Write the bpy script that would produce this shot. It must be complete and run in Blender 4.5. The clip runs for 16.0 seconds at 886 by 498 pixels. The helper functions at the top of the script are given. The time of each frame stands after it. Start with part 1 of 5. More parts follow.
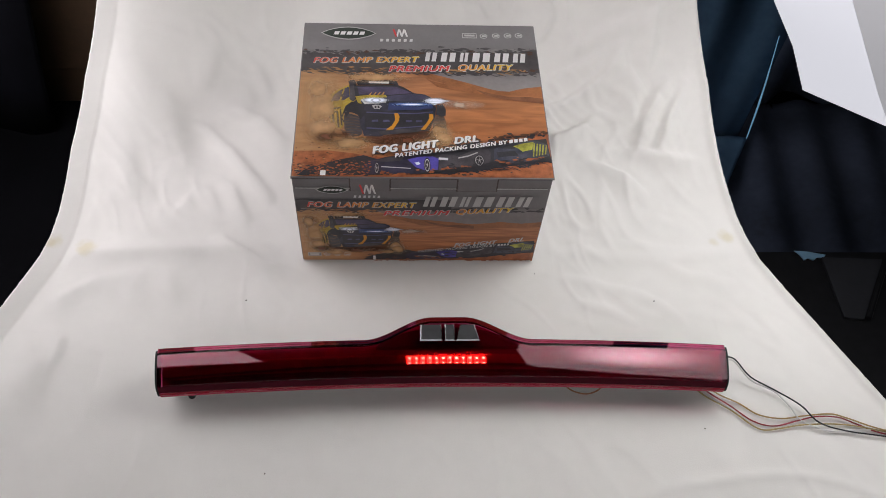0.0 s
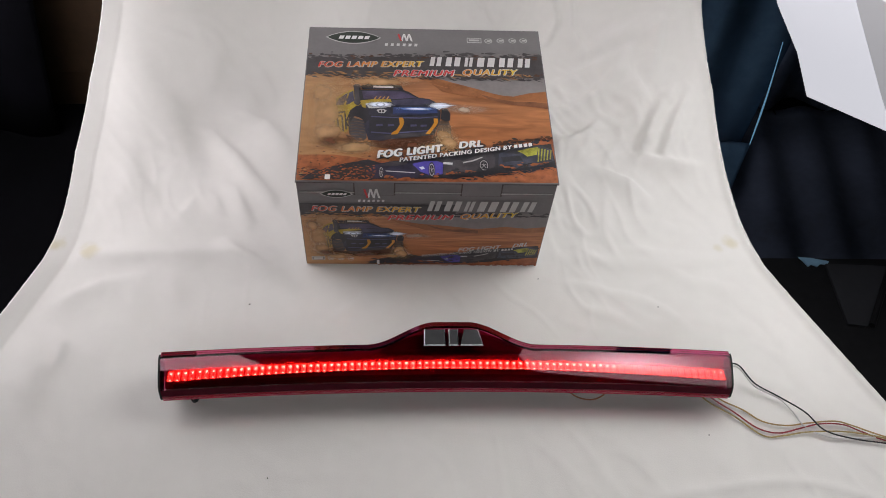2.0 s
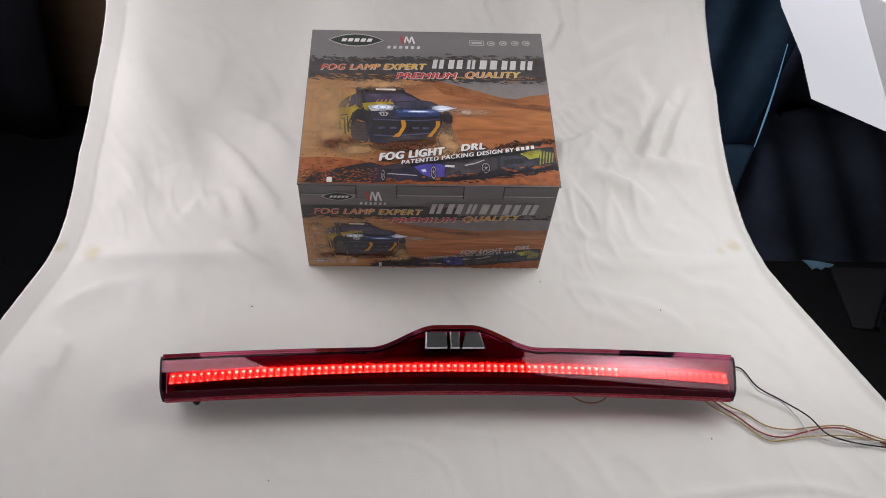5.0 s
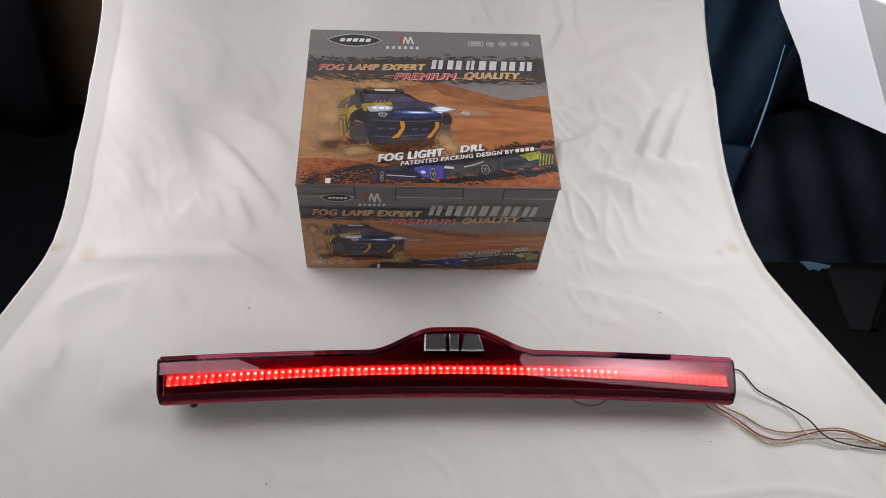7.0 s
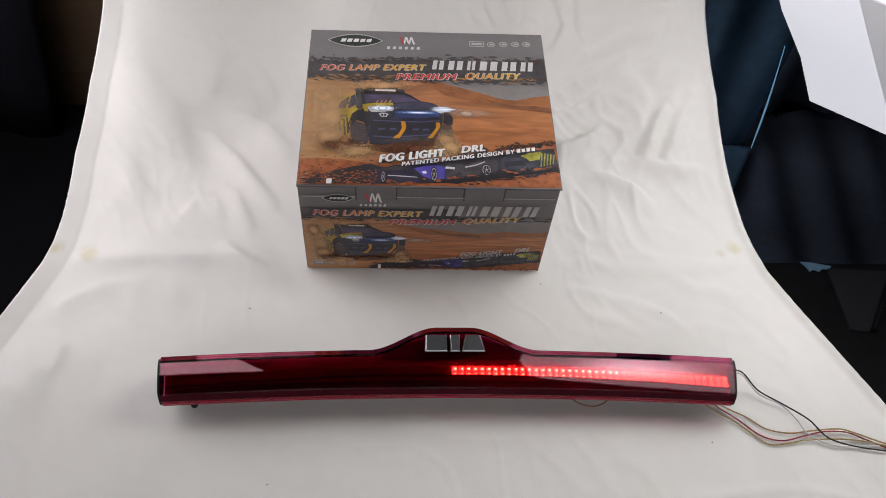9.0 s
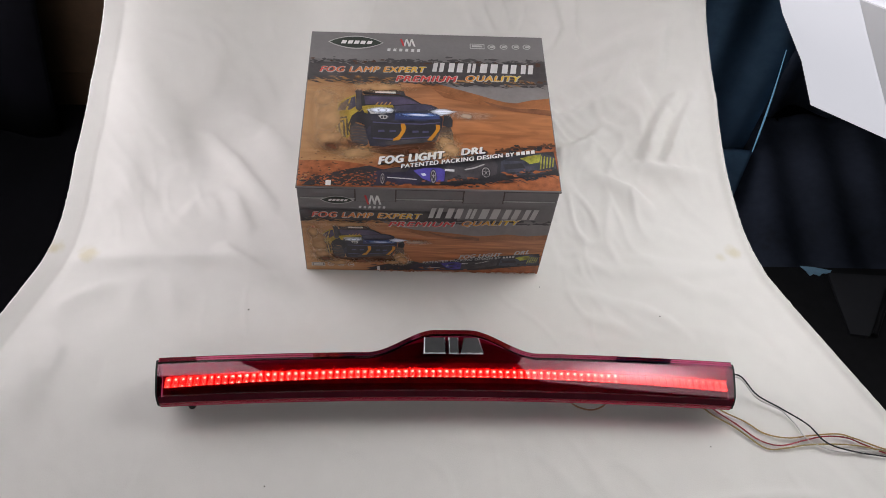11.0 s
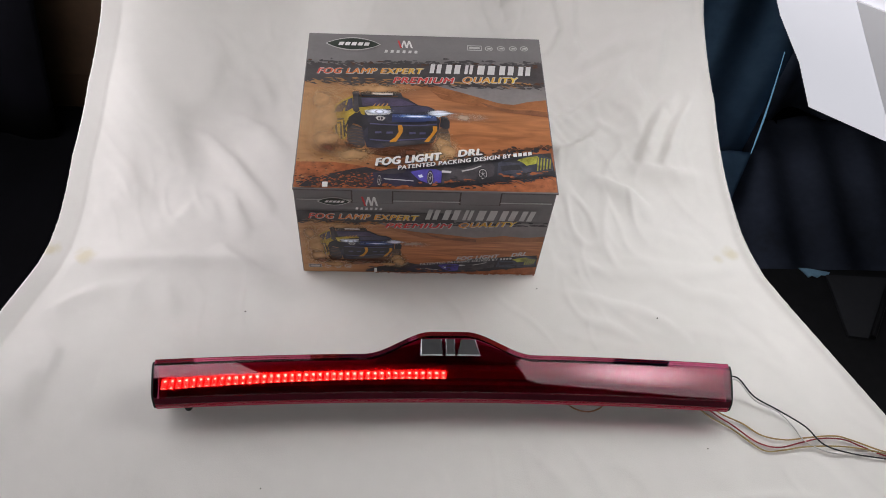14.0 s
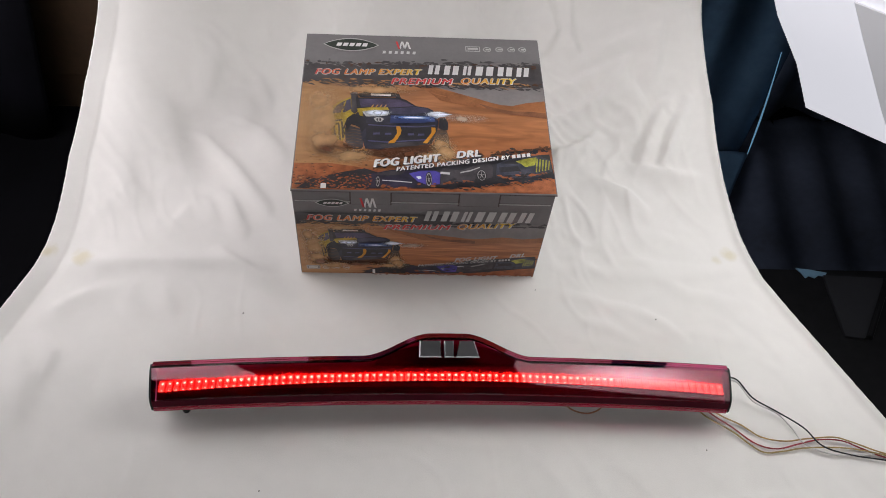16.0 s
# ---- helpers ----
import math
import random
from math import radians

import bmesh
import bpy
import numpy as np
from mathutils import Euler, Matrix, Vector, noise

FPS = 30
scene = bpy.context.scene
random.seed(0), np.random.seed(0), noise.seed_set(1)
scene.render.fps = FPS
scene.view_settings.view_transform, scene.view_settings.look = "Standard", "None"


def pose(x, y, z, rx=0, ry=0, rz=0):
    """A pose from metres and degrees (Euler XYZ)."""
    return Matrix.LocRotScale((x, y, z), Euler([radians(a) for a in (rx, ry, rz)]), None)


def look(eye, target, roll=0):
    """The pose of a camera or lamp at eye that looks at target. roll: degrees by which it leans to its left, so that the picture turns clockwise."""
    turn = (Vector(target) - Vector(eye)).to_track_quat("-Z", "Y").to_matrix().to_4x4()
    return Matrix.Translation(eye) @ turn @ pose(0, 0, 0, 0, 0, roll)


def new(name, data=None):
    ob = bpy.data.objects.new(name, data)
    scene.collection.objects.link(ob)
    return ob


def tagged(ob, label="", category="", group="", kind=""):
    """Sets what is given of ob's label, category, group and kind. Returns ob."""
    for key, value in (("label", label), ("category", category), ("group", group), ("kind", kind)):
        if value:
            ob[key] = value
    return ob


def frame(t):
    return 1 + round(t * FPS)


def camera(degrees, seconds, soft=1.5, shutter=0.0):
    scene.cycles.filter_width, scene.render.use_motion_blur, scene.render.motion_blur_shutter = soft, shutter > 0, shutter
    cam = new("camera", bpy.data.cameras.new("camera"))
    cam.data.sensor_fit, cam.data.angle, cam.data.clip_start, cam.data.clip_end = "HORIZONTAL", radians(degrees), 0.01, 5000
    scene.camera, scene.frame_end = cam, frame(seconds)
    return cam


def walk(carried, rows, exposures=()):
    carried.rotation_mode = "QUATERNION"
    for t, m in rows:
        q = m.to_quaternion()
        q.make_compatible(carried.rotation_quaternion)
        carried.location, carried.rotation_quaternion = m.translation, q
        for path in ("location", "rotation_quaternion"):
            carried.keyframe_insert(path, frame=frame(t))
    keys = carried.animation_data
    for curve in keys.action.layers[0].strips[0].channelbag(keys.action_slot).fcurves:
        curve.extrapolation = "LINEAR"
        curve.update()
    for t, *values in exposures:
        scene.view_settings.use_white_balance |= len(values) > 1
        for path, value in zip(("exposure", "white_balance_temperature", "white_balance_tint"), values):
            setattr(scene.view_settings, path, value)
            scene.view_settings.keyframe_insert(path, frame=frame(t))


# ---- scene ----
cam = camera(62.8, 16.0, soft=0.9)
PATH = [
    (0, (-0.006, -0.546, 0.778), (0.073, 0.626, -0.84), 3.3),
    (0.5, (-0.006, -0.547, 0.778), (0.068, 0.629, -0.838), 3.2),
    (1, (-0.009, -0.544, 0.778), (0.07, 0.631, -0.839), 3.4),
    (1.5, (-0.01, -0.545, 0.777), (0.071, 0.634, -0.836), 3.5),
    (2, (-0.009, -0.545, 0.777), (0.066, 0.637, -0.834), 3.4),
    (2.5, (-0.006, -0.545, 0.778), (0.064, 0.636, -0.834), 3.1),
    (3, (-0.005, -0.545, 0.778), (0.064, 0.639, -0.832), 3.0),
    (3.5, (-0.005, -0.544, 0.777), (0.06, 0.64, -0.833), 3.0),
    (4, (-0.004, -0.545, 0.778), (0.056, 0.641, -0.831), 2.9),
    (6.5, (-0.009, -0.539, 0.776), (0.062, 0.647, -0.833), 3.4),
    (7, (-0.01, -0.538, 0.776), (0.065, 0.644, -0.834), 3.6),
    (7.5, (-0.011, -0.538, 0.776), (0.064, 0.647, -0.834), 3.5),
    (8, (-0.01, -0.538, 0.774), (0.067, 0.648, -0.835), 3.6),
    (8.5, (-0.01, -0.539, 0.774), (0.065, 0.649, -0.834), 3.6),
    (9, (-0.012, -0.538, 0.775), (0.065, 0.647, -0.835), 3.7),
    (11.5, (-0.008, -0.537, 0.775), (0.065, 0.653, -0.831), 3.9),
    (12, (-0.007, -0.537, 0.776), (0.066, 0.654, -0.829), 3.9),
    (12.5, (-0.008, -0.537, 0.776), (0.066, 0.655, -0.828), 4.0),
    (13, (-0.008, -0.537, 0.775), (0.067, 0.656, -0.828), 4.0),
    (13.5, (-0.006, -0.537, 0.774), (0.065, 0.656, -0.829), 3.9),
    (14, (-0.006, -0.537, 0.774), (0.068, 0.656, -0.829), 3.9),
    (14.5, (-0.007, -0.537, 0.774), (0.069, 0.657, -0.829), 4.0),
    (15, (-0.008, -0.536, 0.775), (0.071, 0.657, -0.828), 4.1),
    (15.5, (-0.009, -0.536, 0.773), (0.075, 0.659, -0.828), 4.3),
    (16, (-0.009, -0.534, 0.774), (0.076, 0.658, -0.83), 4.3),
]
walk(cam, [(t, look(eye, target, roll)) for t, eye, target, roll in PATH],
     exposures=[(0, 0.06), (1.2, 0.14), (1.5, -0.03), (7.3, -0.03), (7.6, 0.03), (8.1, 0.12), (8.55, 0.13), (8.8, 0.04), (9.1, 0.04), (10.7, 0.10), (11.0, -0.03), (12.4, 0.0), (12.5, 0.16), (12.65, -0.02), (13.0, -0.03), (13.2, 0.15), (13.5, 0.15), (13.7, -0.03), (14.1, -0.03), (14.3, 0.15), (14.6, 0.15), (14.8, -0.03), (15.2, -0.03), (15.4, 0.13), (15.8, 0.13), (16, 0.02)])

# ---------------------------------------------------------------- light
world = bpy.data.worlds.new("room_gloom")
scene.world = world
world.use_nodes = True
world.node_tree.nodes["Background"].inputs[0].default_value = (0.75, 0.85, 1.0, 1)
world.node_tree.nodes["Background"].inputs[1].default_value = 0.05


# ---------------------------------------------------------------- materials
def mat(name, color, rough=0.6, metal=0.0, vary=0.15, scale=30.0, bump=0.0, bump_scale=200.0, coat=0.0, sheen=0.0, spec=0.5):
    m = bpy.data.materials.new(name)
    m.use_nodes = True
    nt = m.node_tree
    b = nt.nodes["Principled BSDF"]
    b.inputs["Roughness"].default_value = rough
    b.inputs["Metallic"].default_value = metal
    b.inputs["Coat Weight"].default_value = coat
    b.inputs["Coat Roughness"].default_value = 0.06
    b.inputs["Sheen Weight"].default_value = sheen
    b.inputs["Specular IOR Level"].default_value = spec
    co = nt.nodes.new("ShaderNodeTexCoord")
    n1 = nt.nodes.new("ShaderNodeTexNoise")
    n1.inputs["Scale"].default_value = scale
    n1.inputs["Detail"].default_value = 6
    nt.links.new(co.outputs["Object"], n1.inputs["Vector"])
    n2 = nt.nodes.new("ShaderNodeTexNoise")
    n2.inputs["Scale"].default_value = scale * 9
    n2.inputs["Detail"].default_value = 3
    nt.links.new(co.outputs["Object"], n2.inputs["Vector"])
    add = nt.nodes.new("ShaderNodeMath")
    add.operation = "MULTIPLY_ADD"
    nt.links.new(n2.outputs["Fac"], add.inputs[0])
    add.inputs[1].default_value = 0.4
    nt.links.new(n1.outputs["Fac"], add.inputs[2])
    ramp = nt.nodes.new("ShaderNodeValToRGB")
    ramp.color_ramp.elements[0].position = 0.45
    ramp.color_ramp.elements[1].position = 0.95
    ramp.color_ramp.elements[0].color = [max(0, c * (1 - vary)) for c in color] + [1]
    ramp.color_ramp.elements[1].color = [min(1, c * (1 + vary)) for c in color] + [1]
    nt.links.new(add.outputs[0], ramp.inputs[0])
    nt.links.new(ramp.outputs[0], b.inputs["Base Color"])
    if bump:
        n3 = nt.nodes.new("ShaderNodeTexNoise")
        n3.inputs["Scale"].default_value = bump_scale
        n3.inputs["Detail"].default_value = 5
        nt.links.new(co.outputs["Object"], n3.inputs["Vector"])
        bp = nt.nodes.new("ShaderNodeBump")
        bp.inputs["Strength"].default_value = bump
        bp.inputs["Distance"].default_value = 0.002
        nt.links.new(n3.outputs["Fac"], bp.inputs["Height"])
        nt.links.new(bp.outputs[0], b.inputs["Normal"])
    return m


def glow(name, color, strength):
    m = bpy.data.materials.new(name)
    m.use_nodes = True
    b = m.node_tree.nodes["Principled BSDF"]
    b.inputs["Base Color"].default_value = (*[c * 0.5 for c in color], 1)
    b.inputs["Emission Color"].default_value = (*color, 1)
    b.inputs["Emission Strength"].default_value = strength
    return m


def red_lens(name, tint, ior=1.5, rough=0.02):
    """Thin tinted plastic: tinted passage with a glossy face."""
    m = bpy.data.materials.new(name)
    m.use_nodes = True
    nt = m.node_tree
    nt.nodes.remove(nt.nodes["Principled BSDF"])
    out = nt.nodes["Material Output"]
    tr = nt.nodes.new("ShaderNodeBsdfTransparent")
    tr.inputs[0].default_value = (*tint, 1)
    gl = nt.nodes.new("ShaderNodeBsdfGlossy")
    gl.inputs["Roughness"].default_value = rough
    gl.inputs["Color"].default_value = (1, 1, 1, 1)
    fr = nt.nodes.new("ShaderNodeFresnel")
    fr.inputs["IOR"].default_value = ior
    mx = nt.nodes.new("ShaderNodeMixShader")
    nt.links.new(fr.outputs[0], mx.inputs[0])
    nt.links.new(tr.outputs[0], mx.inputs[1])
    nt.links.new(gl.outputs[0], mx.inputs[2])
    nt.links.new(mx.outputs[0], out.inputs[0])
    return m


def scatter_film(name, tint, share):
    """Clear film of which a share scatters the light that comes through from behind."""
    m = bpy.data.materials.new(name)
    m.use_nodes = True
    nt = m.node_tree
    nt.nodes.remove(nt.nodes["Principled BSDF"])
    tr = nt.nodes.new("ShaderNodeBsdfTransparent")
    tl = nt.nodes.new("ShaderNodeBsdfTranslucent")
    tl.inputs[0].default_value = (*tint, 1)
    mx = nt.nodes.new("ShaderNodeMixShader")
    mx.inputs[0].default_value = share
    nt.links.new(tr.outputs[0], mx.inputs[1])
    nt.links.new(tl.outputs[0], mx.inputs[2])
    nt.links.new(mx.outputs[0], nt.nodes["Material Output"].inputs[0])
    return m


M_CLOTH = mat("white_fleece", (0.80, 0.783, 0.752), 0.95, vary=0.03, scale=6, bump=0.14, bump_scale=900, sheen=0.25, spec=0.1)


def add_stains(m, spots, color):
    """Faint dried stains soaked into the cloth, each with a blotchy outline."""
    nt = m.node_tree
    b = nt.nodes["Principled BSDF"]
    last = b.inputs["Base Color"].links[0].from_socket
    co = nt.nodes.new("ShaderNodeTexCoord")
    nz = nt.nodes.new("ShaderNodeTexNoise")
    nz.inputs["Scale"].default_value = 60
    nt.links.new(co.outputs["Object"], nz.inputs["Vector"])
    for x, y, z, r, strong in spots:
        ds = nt.nodes.new("ShaderNodeVectorMath")
        ds.operation = "DISTANCE"
        nt.links.new(co.outputs["Object"], ds.inputs[0])
        ds.inputs[1].default_value = (x, y, z)
        ma = nt.nodes.new("ShaderNodeMath")
        ma.operation = "MULTIPLY_ADD"
        nt.links.new(nz.outputs["Fac"], ma.inputs[0])
        ma.inputs[1].default_value = r * 1.2
        nt.links.new(ds.outputs["Value"], ma.inputs[2])
        mr = nt.nodes.new("ShaderNodeMapRange")
        mr.interpolation_type = "SMOOTHSTEP"
        mr.inputs["From Min"].default_value = r * 0.8
        mr.inputs["From Max"].default_value = r * 1.7
        mr.inputs["To Min"].default_value = strong
        mr.inputs["To Max"].default_value = 0.0
        nt.links.new(ma.outputs[0], mr.inputs["Value"])
        mx = nt.nodes.new("ShaderNodeMix")
        mx.data_type = "RGBA"
        nt.links.new(mr.outputs[0], mx.inputs[0])
        nt.links.new(last, mx.inputs[6])
        mx.inputs[7].default_value = (*color, 1)
        last = mx.outputs[2]
    nt.links.new(last, b.inputs["Base Color"])


add_stains(M_CLOTH, [(-0.431, 0.018, 0, 0.016, 0.7), (-0.475, 0.025, 0, 0.015, 0.8), (0.419, 0.041, 0, 0.013, 0.6), (0.40, 0.03, 0, 0.009, 0.4)], (0.66, 0.60, 0.42))
M_HOUSING = mat("black_plastic", (0.008, 0.008, 0.009), 0.55, vary=0.3, scale=40, spec=0.2)
M_INNER = mat("dark_red_reflector", (0.29, 0.005, 0.060), 0.4, vary=0.3, scale=60)
M_TRIM = mat("near_black_red_trim", (0.085, 0.002, 0.018), 0.35, vary=0.3, scale=60)
M_RIBS = mat("red_ribs", (0.30, 0.006, 0.02), 0.5, vary=0.2, scale=80)
M_RIM = mat("red_rim_plastic", (0.42, 0.010, 0.05), 0.25, vary=0.15, scale=40, coat=0.4)
M_LIP = mat("lip_reflection_red", (0.060, 0.003, 0.011), 0.42, vary=0.2, scale=30, spec=0.08)
M_LENS = red_lens("smoked_red_lens", (0.80, 0.26, 0.43), 1.45)
M_FILM = scatter_film("red_scatter_film", (0.95, 0.03, 0.06), 0.22)
M_GRID = scatter_film("red_optic_ribs", (1.0, 0.16, 0.12), 0.75)
M_CHROME = mat("polished_chrome", (0.52, 0.53, 0.55), 0.22, 1.0, vary=0.06, scale=90)
M_BADGE = mat("dark_satin_badge", (0.040, 0.041, 0.044), 0.5, 0.2, vary=0.15, scale=120)
M_LEDBACK = mat("led_back", (0.15, 0.003, 0.034), 0.4, vary=0.3, scale=300)
M_LED = glow("lit_red_led", (1.0, 0.42, 0.12), 13.0)
M_LEDHOT = glow("lit_led_core", (1.0, 0.60, 0.16), 42.0)
M_CARD = mat("grey_printed_card", (0.185, 0.175, 0.178), 0.45, vary=0.10, scale=25, bump=0.05, bump_scale=300)
M_CURTAIN = mat("navy_curtain", (0.13, 0.17, 0.26), 0.8, vary=0.4, scale=3)
M_BLACK = mat("black_cloth", (0.0028, 0.0028, 0.005), 0.9, vary=0.4, scale=4, spec=0.1)
M_BROWN = mat("dark_brown_door", (0.060, 0.035, 0.019), 0.6, vary=0.3, scale=5)
M_FLOOR = mat("dark_floor", (0.0025, 0.0025, 0.0035), 0.8, vary=0.3, scale=4, spec=0.05)
M_WALL = mat("dark_wall", (0.03, 0.03, 0.034), 0.8, vary=0.2, scale=3)
M_TABLE = mat("dark_table", (0.03, 0.025, 0.022), 0.5, vary=0.3, scale=8)


# ---------------------------------------------------------------- building helpers
def mesh_of(bm, name, mats, smooth=False):
    me = bpy.data.meshes.new(name)
    bm.normal_update()
    bm.to_mesh(me)
    bm.free()
    for m in mats:
        me.materials.append(m)
    if smooth:
        for p in me.polygons:
            p.use_smooth = True
    return me


def part(name, bm, material, parent=None, label="", smooth=False):
    mats = material if isinstance(material, (list, tuple)) else [material]
    ob = new(name, mesh_of(bm, name, mats, smooth))
    if parent is not None:
        ob.parent = parent
    if label:
        tagged(ob, label)
    return ob


def thing(name, label, category, at=(0, 0, 0), group="", kind=""):
    e = new(name)
    e.empty_display_size = 0.05
    e.matrix_basis = pose(*at)
    return tagged(e, label, category, group, kind)


def box_bm(x0, x1, y0, y1, z0, z1, bevel=0.0, bm=None):
    bm = bm or bmesh.new()
    vs = [bm.verts.new((x, y, z)) for z in (z0, z1) for y in (y0, y1) for x in (x0, x1)]
    fs = [(0, 2, 3, 1), (4, 5, 7, 6), (0, 1, 5, 4), (2, 6, 7, 3), (0, 4, 6, 2), (1, 3, 7, 5)]
    made = [bm.faces.new([vs[i] for i in f]) for f in fs]
    if bevel:
        es = {e for f in made for e in f.edges}
        bmesh.ops.bevel(bm, geom=list(es), offset=bevel, segments=2, affect="EDGES", profile=0.7)
    return bm


def tube_bm(points, r, sides=8, bm=None, cap=True):
    bm = bm or bmesh.new()
    pts = [Vector(p) for p in points]
    rings = []
    for i, p in enumerate(pts):
        d = (pts[min(i + 1, len(pts) - 1)] - pts[max(i - 1, 0)]).normalized()
        a = d.orthogonal().normalized() if abs(d.z) > 0.95 else d.cross(Vector((0, 0, 1))).normalized()
        b = d.cross(a)
        rr = r[i] if isinstance(r, (list, tuple)) else r
        rings.append([bm.verts.new(p + (a * math.cos(k) + b * math.sin(k)) * rr) for k in [2 * math.pi * j / sides for j in range(sides)]])
    for q, w in zip(rings, rings[1:]):
        for j in range(sides):
            bm.faces.new((q[j], q[(j + 1) % sides], w[(j + 1) % sides], w[j]))
    if cap:
        bm.faces.new(rings[0][::-1])
        bm.faces.new(rings[-1])
    return bm


def spline(ctrl, n=8):
    """Catmull-Rom through the control points."""
    p = [Vector(c) for c in ctrl]
    p = [p[0] * 2 - p[1]] + p + [p[-1] * 2 - p[-2]]
    out = []
    for i in range(1, len(p) - 2):
        for k in range(n):
            t = k / n
            a, b, c, d = p[i - 1], p[i], p[i + 1], p[i + 2]
            out.append(0.5 * ((2 * b) + (c - a) * t + (2 * a - 5 * b + 4 * c - d) * t * t + (3 * b - a - 3 * c + d) * t ** 3))
    out.append(p[-2])
    return out


def sstep(a, b, x):
    t = min(1.0, max(0.0, (x - a) / (b - a)))
    return t * t * (3 - 2 * t)


def lerp_table(rows, x):
    if x <= rows[0][0]:
        return rows[0][1]
    for (a, va), (b, vb) in zip(rows, rows[1:]):
        if x <= b:
            t = (x - a) / (b - a)
            return va + (vb - va) * t
    return rows[-1][1]


# ---------------------------------------------------------------- the room
def build_room():
    bm = box_bm(-3, 3, -3, 2.2, -0.80, -0.75)
    tagged(part("floor", bm, M_FLOOR), "dark bare floor below the table", "floor", kind="structure")
    for name, b in (("wall_north", (-3, 3, 2.2, 2.3, -0.75, 2.4)), ("wall_south", (-3, 3, -3.1, -3, -0.75, 2.4)),
                    ("wall_west", (-3.1, -3, -3, 2.2, -0.75, 2.4)), ("wall_east", (3, 3.1, -3, 2.2, -0.75, 2.4))):
        tagged(part(name, box_bm(*b), M_WALL), "dark wall of a dim room", "wall", kind="structure")
    tagged(part("ceiling", box_bm(-3, 3, -3, 2.2, 2.4, 2.5), M_WALL), "dark ceiling of a dim room", "ceiling", kind="structure")


def build_table():
    t = thing("table", "dark table under the white backdrop cloth", "table")
    part("tabletop", box_bm(-0.40, 0.37, -0.60, 0.50, -0.03, -0.006, 0.004), M_TABLE, t)
    for x in (-0.36, 0.33):
        for y in (-0.55, 0.45):
            part("leg", box_bm(x - 0.02, x + 0.02, y - 0.02, y + 0.02, -0.75, -0.03, 0.003), M_TABLE, t)


LEFT_EDGE = [(-0.7, -0.70), (0.0, -0.483), (0.03, -0.479), (0.07, -0.478), (0.17, -0.482), (0.27, -0.474), (0.36, -0.458), (0.50, -0.446)]
RIGHT_EDGE = [(-0.7, 0.785), (-0.06, 0.480), (0.0, 0.453), (0.03, 0.446), (0.07, 0.440), (0.16, 0.433), (0.27, 0.427), (0.37, 0.409), (0.50, 0.395)]


FOLDS = []


def fold(wide, high, *points):
    """A soft crease in the cloth along points of the unrolled sheet (x, and metres from the table's y = 0)."""
    FOLDS.append((wide, high, points))


fold(0.012, 0.0108, (0.195, 0.492), (0.208, 0.444), (0.198, 0.416))
fold(0.01, 0.0081, (0.228, 0.484), (0.231, 0.428), (0.249, 0.384))
fold(0.016, 0.0135, (0.255, 0.384), (0.287, 0.392), (0.326, 0.4))
fold(0.014, 0.0135, (0.215, 0.34), (0.258, 0.352), (0.296, 0.364))
fold(0.013, 0.0162, (0.257, 0.308), (0.283, 0.328), (0.307, 0.364))
fold(0.014, 0.0135, (0.203, 0.28), (0.236, 0.296), (0.268, 0.308))
fold(0.014, 0.0108, (0.206, 0.216), (0.239, 0.232), (0.272, 0.264))
fold(0.013, 0.0162, (0.326, 0.208), (0.341, 0.248), (0.361, 0.288))
fold(0.012, 0.0162, (0.354, 0.196), (0.37, 0.24), (0.395, 0.288))
fold(0.012, 0.0108, (0.38, 0.416), (0.394, 0.384), (0.405, 0.34))
fold(0.015, 0.0108, (0.352, 0.416), (0.346, 0.368), (0.34, 0.324))
fold(0.013, 0.0108, (0.315, 0.192), (0.35, 0.176), (0.396, 0.168))
fold(0.014, 0.0108, (0.259, 0.164), (0.295, 0.14), (0.313, 0.116))
fold(0.02, 0.0135, (0.305, 0.332), (0.326, 0.292), (0.318, 0.256))
fold(0.0425, 0.0095, (-0.421, 0.304), (-0.396, 0.272), (-0.374, 0.248), (-0.357, 0.208), (-0.34, 0.176))
fold(0.01375, 0.0057, (-0.311, 0.228), (-0.271, 0.188), (-0.241, 0.148), (-0.21, 0.108))
fold(0.0175, 0.00475, (-0.271, 0.268), (-0.237, 0.252), (-0.203, 0.212))
fold(0.015, 0.00285, (-0.249, 0.344), (-0.234, 0.312))
fold(0.0125, 0.0022, (-0.326, 0.080), (-0.310, 0.110))
fold(0.0125, 0.0024, (-0.290, 0.112), (-0.275, 0.080))
fold(0.0125, 0.0038, (-0.262, 0.124), (-0.249, 0.096), (-0.235, 0.068))
fold(0.0175, 0.0038, (-0.414, 0.172), (-0.4, 0.136), (-0.375, 0.108))
fold(0.0175, 0.00285, (-0.313, 0.376), (-0.31, 0.344), (-0.319, 0.304))
fold(0.025, 0.0038, (-0.272, 0.324), (-0.259, 0.284), (-0.266, 0.26))
fold(0.014, 0.0028, (-0.452, -0.064), (-0.429, -0.048), (-0.401, -0.032), (-0.364, -0.024))
fold(0.012, 0.0034, (-0.322, -0.024), (-0.303, -0.056))
fold(0.012, 0.0068, (-0.258, 0.032), (-0.235, 0.012), (-0.202, -0.008), (-0.156, -0.024))
fold(0.012, 0.0051, (-0.449, -0.1), (-0.429, -0.12), (-0.427, -0.14))
fold(0.02, 0.0051, (-0.478, -0.112), (-0.45, -0.152), (-0.446, -0.192))
fold(0.009, 0.0034, (0.195, -0.028), (0.234, -0.04), (0.28, -0.052), (0.31, -0.068), (0.33, -0.092))
fold(0.011, 0.0034, (0.217, -0.068), (0.245, -0.08), (0.27, -0.1))
